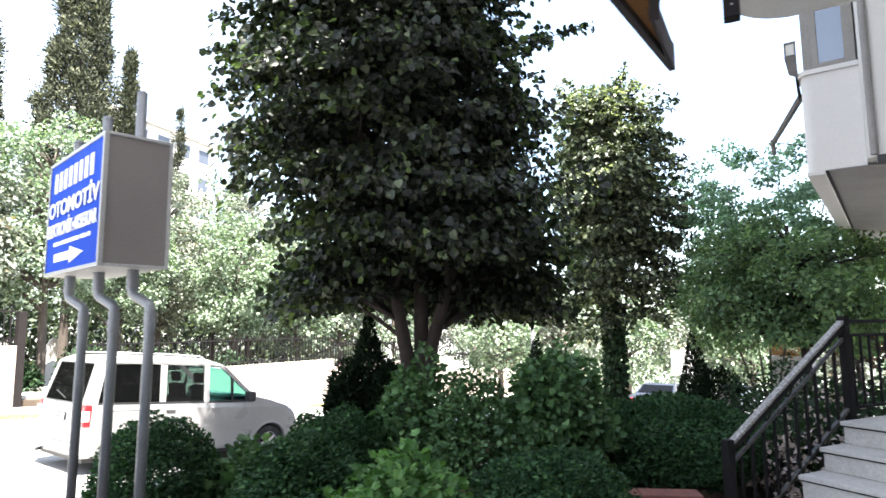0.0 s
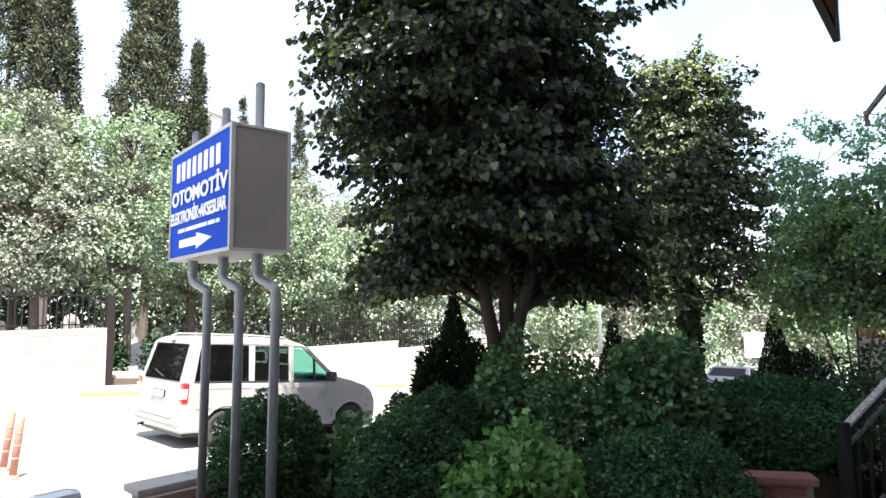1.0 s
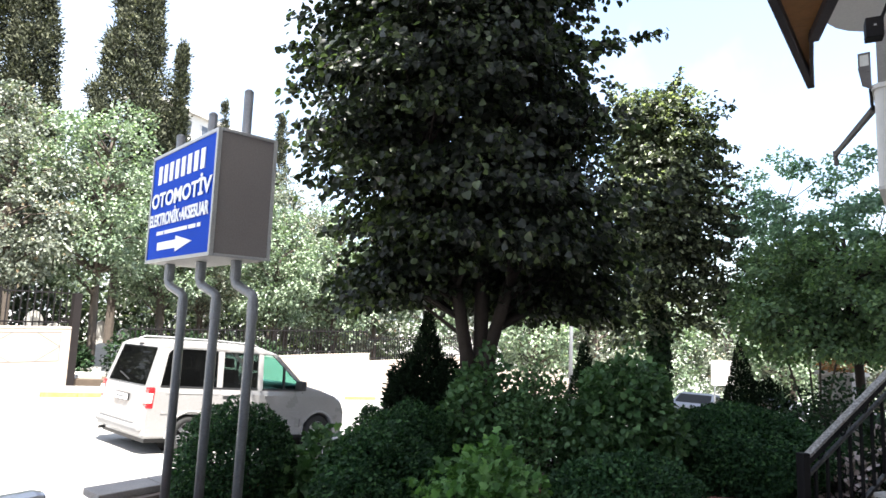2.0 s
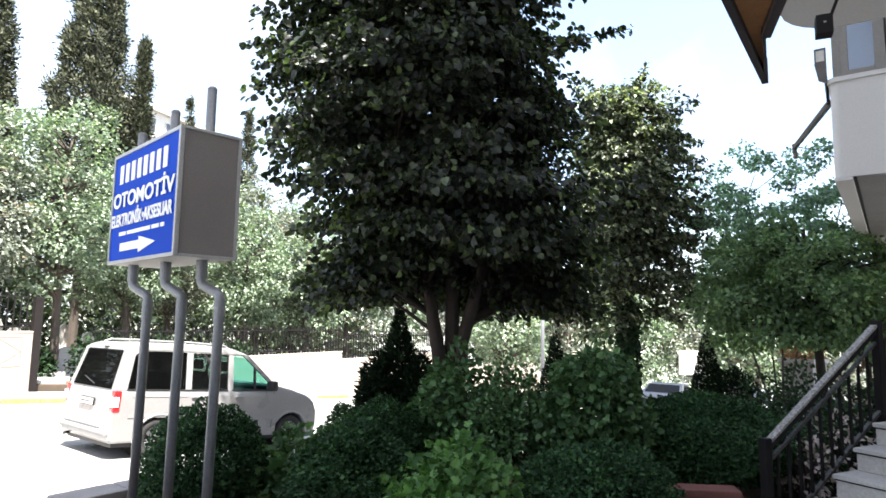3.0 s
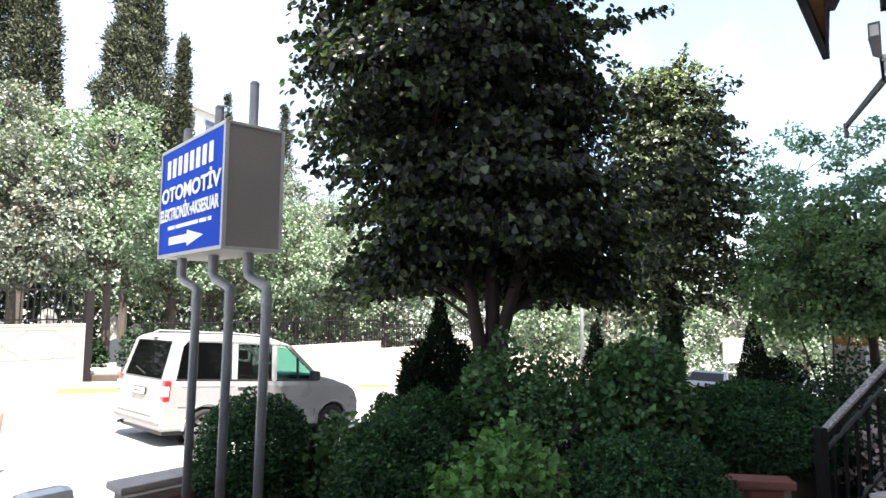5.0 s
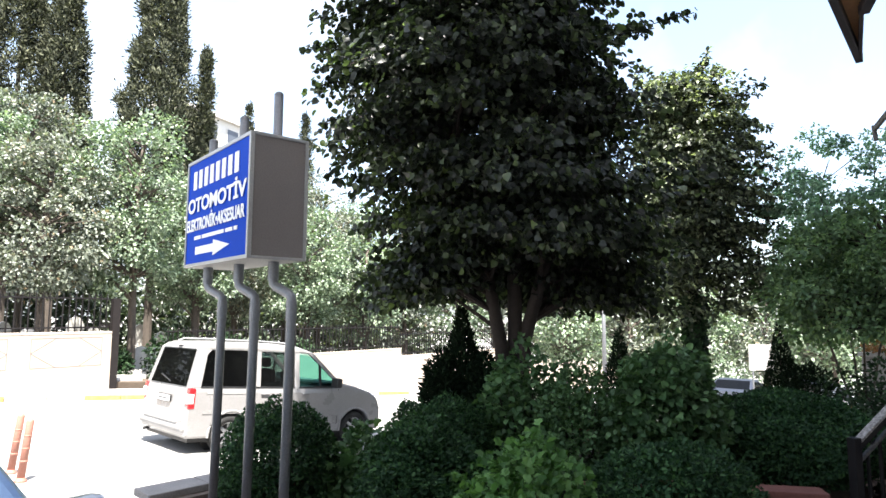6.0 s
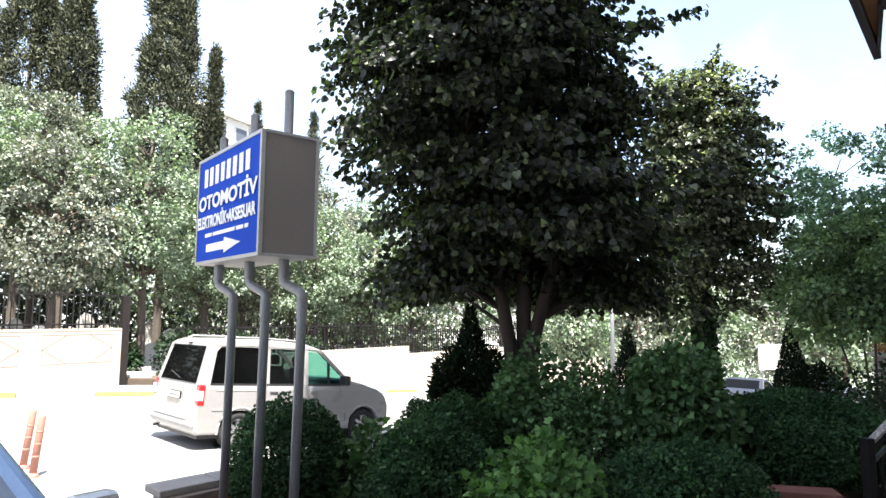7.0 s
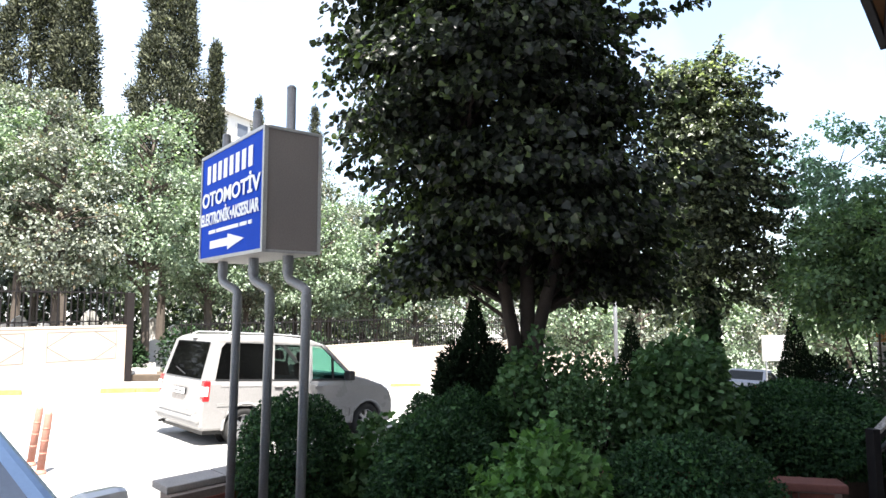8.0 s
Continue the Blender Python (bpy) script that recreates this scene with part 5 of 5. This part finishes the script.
# the upright tree further down the garden, its trunk grown over with ivy
T2 = clump_tree("street_tree", "upright dense tree with an ivy-covered trunk", (14.8, 5.25, ground_z(15)),
                [[(0, 0, -0.1), (0.0, 0.02, 1.6), (0.03, 0.0, 3.2), (0.0, 0.05, 5.5), (0.0, 0.0, 8.3)]],
                (-0.08, 0.05, 5.85), (0.85, 0.85, 3.1), M_LEAF_TWO, M_BARK, 0.115, 270, 125, 21, "oval", 0.22, 0.16, droop=0.3, inner=0.2, flat=0.24, base_narrow=0.22, boxy=1.1, layer=0.7,
                shoots=shoot_lines(70, 6, (0, 0, 5.7), (1.1, 1.1, 3.3), -62, 42, 3.0, 8.3, 1.05, 0.35)
                + shoot_lines(12, 7, (0, 0, 6.0), (1.2, 1.2, 3.15), 130, 60, 5.0, 8.8, 0.6, -0.5)
                + shoot_lines(7, 8, (0, 0, 6.0), (0.8, 0.8, 3.1), -40, 90, 7.9, 8.7, 0.55, -0.5))
rng_i = np.random.default_rng(4)
a_i = rng_i.uniform(0, 6.283, 2600)
z_i = rng_i.uniform(0.0, 3.4, 2600)
p_i = np.stack([np.cos(a_i) * 0.22, np.sin(a_i) * 0.22, z_i], 1) + rng_i.normal(0, 0.03, (2600, 3))
d_i = np.stack([np.cos(a_i) * 0.4, np.sin(a_i) * 0.4, -0.8 + 0 * a_i], 1)
ivy = leaf_mesh("ivy", p_i, d_i, 0.09, M_LEAF_IVY, "heart", seed=6, face=np.stack([np.cos(a_i), np.sin(a_i), 0.3 + 0 * a_i], 1))
ivy.parent = T2

# the light airy tree by the house and the darker growth below it
clump_tree("airy_tree", "loose airy tree with small leaves against the sky", (16.4, 2.2, ground_z(16.4)),
           [[(0, 0, -0.1), (-0.1, 0.1, 1.2), (-0.2, 0.15, 2.2), (-0.4, 0.3, 3.9), (-0.5, 0.4, 5.0), (-0.6, 0.5, 6.0)], [(0, 0, 0.3), (0.1, -0.1, 1.3), (0.2, -0.3, 2.4), (0.5, -0.9, 4.1), (0.6, -1.1, 5.0), (0.6, -1.3, 5.8)],
            [(0, 0, 0.4), (-0.1, 0.3, 1.4), (-0.2, 0.6, 2.5), (-0.4, 1.2, 4.0), (-0.45, 1.5, 4.8), (-0.5, 1.7, 5.6)], [(0, 0, 0.5), (0.1, 0.0, 1.5), (0.3, 0.0, 2.6), (0.6, -0.2, 4.4), (0.7, -0.3, 5.4), (0.6, -0.4, 6.3)]],
           (-0.1, 0.0, 5.4), (1.9, 2.5, 2.15), M_LEAF_AIRY, M_BARKGREY, 0.085, 112, 115, 37, "oval", 0.18, 0.03, droop=0.3, inner=0.15, puff=True)
clump_tree("broad_tree", "dark low-branching tree by the house", (15.2, 1.3, ground_z(15.2)),
           [[(0, 0, -0.1), (0.0, 0.05, 1.2), (0.0, 0.1, 2.3), (0.05, 0.15, 3.0), (0.1, 0.2, 3.8), (0.2, 0.3, 5.0)]],
           (0.0, 0.3, 3.75), (2.0, 2.5, 1.45), M_LEAF_BROAD, M_BARK, 0.095, 260, 110, 33, "oval", 0.24, 0.11, droop=0.3, inner=0.3, puff=True)
clump_tree("copper_tree", "small copper-leaved tree behind the railing", (17.5, 0.4, ground_z(17.5)),
           [[(0, 0, -0.1), (0.0, 0.1, 1.5), (0.1, 0.2, 3.2)]],
           (0.1, 0.1, 3.0), (0.9, 0.9, 0.8), M_LEAF_RED, M_BARK, 0.1, 40, 60, 35, "oval", 0.22, 0.08, inner=0.1)

# cemetery trees
T_BACK = [
    # x, y, height of crown centre, radii, kind
    (5.2, 26.5, 6.3, (3.0, 3.0, 3.7), 0), (8.2, 28.2, 6.8, (2.6, 2.6, 4.0), 1), (10.4, 23.6, 5.9, (2.3, 2.2, 3.6), 0),
    (7.4, 23.4, 5.2, (2.1, 2.0, 2.7), 1), (13.6, 25.0, 4.8, (2.2, 2.0, 2.6), 0), (16.4, 26.5, 5.2, (2.2, 2.2, 3.6), 1),
    (21.0, 29.0, 5.5, (2.2, 2.2, 4.5), 0), (20.6, 25.6, 5.0, (2.2, 2.2, 3.9), 1), (24.2, 27.0, 4.4, (2.4, 2.4, 4.3), 0),
    (18.2, 23.4, 3.9, (1.9, 1.8, 2.7), 0), (22.4, 24.0, 3.6, (2.2, 2.0, 3.3), 0), (26.0, 24.5, 4.0, (2.3, 2.3, 4.3), 1),
    (30.0, 23.8, 3.2, (2.4, 2.2, 3.8), 0), (34.5, 24.2, 2.6, (2.6, 2.4, 3.4), 1), (39.5, 23.8, 1.8, (2.8, 2.4, 3.2), 0),
    (45.0, 24.0, 1.2, (3.0, 2.6, 3.4), 1), (51.0, 22.0, 1.2, (3.4, 3.0, 3.6), 0),
    (27.5, 15.2, 1.3, (1.8, 1.8, 2.0), 0), (30.5, 13.2, 1.2, (2.0, 2.0, 2.2), 1), (33.0, 10.6, 1.0, (2.1, 2.1, 2.3), 0), (35.0, 7.8, 0.9, (2.2, 2.2, 2.2), 1),
    (34.0, 4.8, 0.8, (2.2, 2.2, 2.3), 0), (36.0, 1.5, 0.8, (2.4, 2.4, 2.6), 1), (2.0, 25.0, 5.6, (2.6, 2.6, 3.6), 1)]
for i, (x, y, cz, cr, kind) in enumerate(T_BACK):
    g = ground_z(x)
    clump_tree("cemetery_tree", ("light green broad-leaved tree behind the cemetery wall", "grey-green tree with pale leaves behind the cemetery wall")[kind], (x, y, g),
               [[(0, 0, -0.1), (0.05, 0.0, 1.2), (-0.05, 0.05, cz - g - 1.0), (0.1, 0, cz - g + cr[2] * 0.6)]],
               (0, 0, cz - g), cr, (M_LEAF_BACK, M_LEAF_BACK_B)[kind], M_BARKGREY, 0.12 if x < 21 else 0.19, 84, 152 if x < 21 else 44, 100 + i, "oval", 0.4, 0.18, group="cemetery trees", droop=0.2, inner=0.42, flat=0.72, puff=True)


def cypress(x, y, top, r, seed, n, low=5.5):
    rng = np.random.default_rng(seed)
    g = ground_z(x)
    h = top - g
    t = thing("cypress", "tall dark narrow cypress in the cemetery", "tree", Matrix.Translation((x, y, g)), group="cypresses")
    part("trunk", tube(bmesh.new(), [(0, 0, -0.1), (0, 0, h * 0.5), (0, 0, h * 0.95)], [0.22, 0.14, 0.03], 8), M_BARKGREY, t)
    # tufts over the whole mantle, each of many short sprays
    n = int(n * 1.08)
    tufts = max(80, n // 110)
    u = rng.random(tufts) ** 0.9
    z = low + (h - low) * u
    prof = np.minimum(1, (1 - u) ** 0.62 * 1.35) * np.minimum(1, 0.6 + u * 3)
    a = rng.uniform(0, 6.283, tufts)
    off = rng.uniform(0, 40)
    bul = np.array([1 + 0.25 * noise.noise(Vector((math.cos(q) * 1.5 + off, math.sin(q) * 1.5, w * 1.1))) for q, w in zip(a, z)])
    rr = r * prof * bul * (1 - 0.45 * rng.random(tufts) ** 2.5)
    ends = np.stack([np.cos(a) * rr, np.sin(a) * rr, z], 1)
    which = rng.integers(0, tufts, n)
    g = rng.normal(0, 1, (n, 3)) * np.array((0.16, 0.16, 0.3)) * (0.5 + 0.5 * prof[which][:, None])
    pos = ends[which] + g
    a = a[which]
    gu = g / (np.linalg.norm(g, axis=1, keepdims=True) + 1e-6)
    way = np.stack([np.cos(a) * 0.35, np.sin(a) * 0.35, 0.7 * np.ones(n)], 1) + gu * 0.8
    ob = leaf_mesh("crown", pos, way, 0.2, M_LEAF_CYP, "scale", droop=0.0, seed=seed, jitter=0.6, face=np.stack([np.cos(a) * 0.5, np.sin(a) * 0.5, 0 * a + 0.4], 1) + gu)
    ob.parent = t


for x, y, top, r, seed, n in ((14.3, 30.55, 20.8, 1.72, 51, 60000), (15.85, 28.95, 15.0, 0.46, 52, 14000), (11.2, 34.2, 19.5, 1.25, 53, 32000),
                              (9.8, 36.1, 20.5, 1.85, 54, 42000), (27.5, 43.0, 18.4, 0.85, 55, 8000), (30.4, 39.5, 17.6, 0.85, 56, 9000), (17.3, 31.5, 11.5, 1.1, 57, 15000)):
    cypress(x, y, top, r, seed, n)


def bush(name, label, x, y, ztop, r, leaf_mat, leaf, n, seed, shape="simple", zbase=None, lump=0.16, inner=0.6, category="bush", droop=0.2, tall=None, jitter=0.5, group=""):
    """A rounded clipped or loose bush from its soil up."""
    rng = np.random.default_rng(seed)
    zb = ground_z(x) + 0.18 if zbase is None else zbase
    t = thing(name, label, category, Matrix.Translation((x, y, zb)), group=group)
    h = ztop - zb
    rz = (tall or 0.56) * h
    bm = bmesh.new()
    for k in range(7):
        a = k * 0.9 + seed
        tube(bm, [(0.03 * math.cos(a), 0.03 * math.sin(a), -0.08), (0.25 * r * math.cos(a), 0.25 * r * math.sin(a), h * 0.4), (0.6 * r * math.cos(a), 0.6 * r * math.sin(a), h * 0.75)], [0.018, 0.012, 0.005], 5)
    part("woody_base", bm, M_BARK, t)
    pos, d = blob_points(n, (0, 0, h - rz), (r, r, rz), rng, lump, inner)
    keep = pos[:, 2] > 0.0
    pos, d = pos[keep], d[keep]
    way = d * 0.8
    way[:, 2] += 0.25 - droop
    ob = leaf_mesh("foliage", pos, way, leaf, leaf_mat, shape, seed=seed, jitter=jitter, face=d + np.array((0, 0, 0.6)), droop=droop)
    ob.parent = t
    return t


def cone_tree(label, x, y, ztop, r, seed, n, zbase=None):
    rng = np.random.default_rng(seed)
    zb = ground_z(x) + 0.18 if zbase is None else zbase
    h = ztop - zb
    t = thing("dwarf_conifer", label, "conifer", Matrix.Translation((x, y, zb)), group="dwarf conifers")
    part("trunk", tube(bmesh.new(), [(0, 0, -0.08), (0, 0, h * 0.9)], [0.04, 0.01], 6), M_BARK, t)
    u = 1 - np.sqrt(rng.random(n))
    a = rng.uniform(0, 6.283, n)
    off = rng.uniform(0, 40)
    bul = np.array([1 + 0.25 * noise.noise(Vector((math.cos(q) * 2 + off, math.sin(q) * 2, w * 4))) for q, w in zip(a, u)])
    rr = r * np.minimum(1, (1 - u) * 1.08 + 0.02) * bul * (1 - 0.55 * rng.random(n) ** 2)
    pos = np.stack([np.cos(a) * rr, np.sin(a) * rr, u * h * 0.97], 1)
    way = np.stack([np.cos(a) * 0.6, np.sin(a) * 0.6, np.ones(n)], 1)
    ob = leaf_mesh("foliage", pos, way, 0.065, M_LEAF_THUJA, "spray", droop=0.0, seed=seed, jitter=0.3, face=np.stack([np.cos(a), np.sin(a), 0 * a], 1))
    ob.parent = t


BOXL = "dark green clipped boxwood bush"
bush("box_bush", BOXL + " beside the sign pipes", 3.5, 5.34, 1.12, 0.5, M_LEAF_BOX, 0.033, 24000, 61, "simple", group="box bushes")
bush("leafy_shrub", "low broad-leaved shrub beside the boxwood", 4.05, 4.84, 0.87, 0.44, M_LEAF_SHRUB, 0.07, 1700, 62, "lobed", lump=0.35, inner=0.3)
bush("box_bush", BOXL + ", wide and domed", 3.66, 3.86, 1.06, 0.5, M_LEAF_BOX, 0.033, 27200, 63, "simple", group="box bushes")
bush("bright_shrub", "fresh light green lobed-leaf shrub", 3.77, 3.03, 1.03, 0.47, M_LEAF_BRIGHT, 0.055, 4600, 64, "lobed", lump=0.3, inner=0.25, jitter=0.6)
bush("box_bush", BOXL + ", low and wide", 4.49, 2.33, 1.0, 0.64, M_LEAF_BOX, 0.033, 32000, 65, "simple", group="box bushes")
bush("box_bush", BOXL + " in the middle of the bed", 5.0, 4.72, 1.05, 0.52, M_LEAF_BOX, 0.033, 20800, 66, "simple", group="box bushes")
bush("box_bush", BOXL + ", small and round", 5.1, 5.25, 1.0, 0.26, M_LEAF_BOX, 0.033, 8000, 67, "simple", group="box bushes")
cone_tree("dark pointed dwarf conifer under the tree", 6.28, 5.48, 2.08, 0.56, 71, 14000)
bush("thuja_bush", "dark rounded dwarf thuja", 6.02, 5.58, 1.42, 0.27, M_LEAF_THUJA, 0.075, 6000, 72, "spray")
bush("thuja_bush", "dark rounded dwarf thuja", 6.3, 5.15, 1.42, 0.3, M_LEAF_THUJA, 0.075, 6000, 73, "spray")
bush("leafy_shrub", "mid-green loose shrub under the tree", 5.65, 4.2, 1.52, 0.46, M_LEAF_SHRUB, 0.055, 4600, 74, "heart", lump=0.3, inner=0.3)
bush("leafy_shrub", "dark loose shrub between the bushes", 5.6, 3.54, 1.44, 0.46, M_LEAF_SHRUB, 0.045, 10000, 75, "oval", lump=0.25, inner=0.4)
bush("leafy_shrub", "tall mid-green shrub with broad leaves", 5.65, 2.75, 1.66, 0.47, M_LEAF_SHRUB, 0.054, 6200, 76, "heart", lump=0.28, inner=0.35, zbase=0.44)
bush("box_hedge", "dark clipped boxwood hedge behind the brick planter", 6.5, 2.0, 1.2, 0.72, M_LEAF_BOX, 0.033, 41600, 77, "simple", zbase=0.44)
bush("box_hedge", "dark clipped boxwood hedge behind the brick planter", 7.4, 1.7, 0.95, 0.55, M_LEAF_BOX, 0.033, 22400, 78, "simple", zbase=0.3)
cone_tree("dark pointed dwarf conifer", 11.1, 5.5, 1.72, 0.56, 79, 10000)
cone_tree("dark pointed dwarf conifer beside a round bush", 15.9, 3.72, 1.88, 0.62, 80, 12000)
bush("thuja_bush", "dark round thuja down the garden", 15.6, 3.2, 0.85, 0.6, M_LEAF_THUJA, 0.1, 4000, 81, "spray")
for k, (x, y, zt, r) in enumerate(((7.7, 0.95, 1.0, 0.42), (8.6, 0.6, 1.2, 0.5), (9.6, 0.2, 1.3, 0.55), (10.8, 0.8, 0.9, 0.5), (11.5, -0.2, 1.4, 0.6), (12.6, 0.9, 1.0, 0.6), (9.2, 1.5, 0.7, 0.5), (10.2, -0.9, 1.5, 0.6), (12.8, -1.2, 1.5, 0.7), (13.0, 1.62, 1.2, 0.6), (14.2, 2.3, 0.85, 0.6))):
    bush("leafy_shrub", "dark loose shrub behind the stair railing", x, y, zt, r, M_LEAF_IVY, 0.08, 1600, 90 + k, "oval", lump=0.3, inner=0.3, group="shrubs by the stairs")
for k, (x, y, zt, r) in enumerate(((6.9, 1.2, 0.86, 0.3), (7.5, 0.9, 0.95, 0.34), (8.3, 0.75, 1.2, 0.36))):
    bush("flowering_shrub", "low shrub with pale pink and white flower heads", x, y, zt, r, M_FLOWER, 0.05, 280, 140 + k, "oval", zbase=0.3, lump=0.35, inner=0.5, group="flowering shrubs")
for k, (x, y, zt, r) in enumerate(((9.7, 23.0, 0.6, 0.5), (11.3, 22.3, 1.3, 0.9), (13.4, 22.2, 1.1, 0.8), (16.8, 22.0, 0.7, 0.8))):
    bush("graveside_shrub", "dark green shrub among the graves", x, y, zt, r, M_LEAF_IVY, 0.13, 1500, 120 + k, "oval", lump=0.3, inner=0.3, group="graveside shrubs")
leaf_box("far_woods", "dark green woodland beyond the graves", "woods", (-12, 38, -3), (48, 44, 8.5), 52000, 0.4, M_LEAF_FAR, 7)
leaf_box("far_woods", "green trees closing the end of the street", "woods", (44, -14, -4.5), (52, 26, 5.0), 26000, 0.28, M_LEAF_BACK, 9)


pier = thing("masonry_pier", "grey masonry pier with an orange-flowering plant on top", "pier", pose(19.2, 1.95, ground_z(19.2), 0, 0, -20))
part("pier_body", boxed((-0.4, -0.4, -0.05), (0.4, 0.4, 2.3), 0.02), M_COPING, pier)
part("pier_cap", boxed((-0.46, -0.46, 2.3), (0.46, 0.46, 2.4), 0.02), M_STONE, pier)
rng_p = np.random.default_rng(3)
p_p, d_p = blob_points(900, (0, 0, 2.55), (0.55, 0.55, 0.28), rng_p, 0.3, 0.3)
fl = leaf_mesh("flowering_plant", p_p, d_p, 0.08, foliage("orange_petal", (0.35, 0.14, 0.05), (0.12, 0.16, 0.05), 0.3), "oval", seed=3)
fl.parent = pier
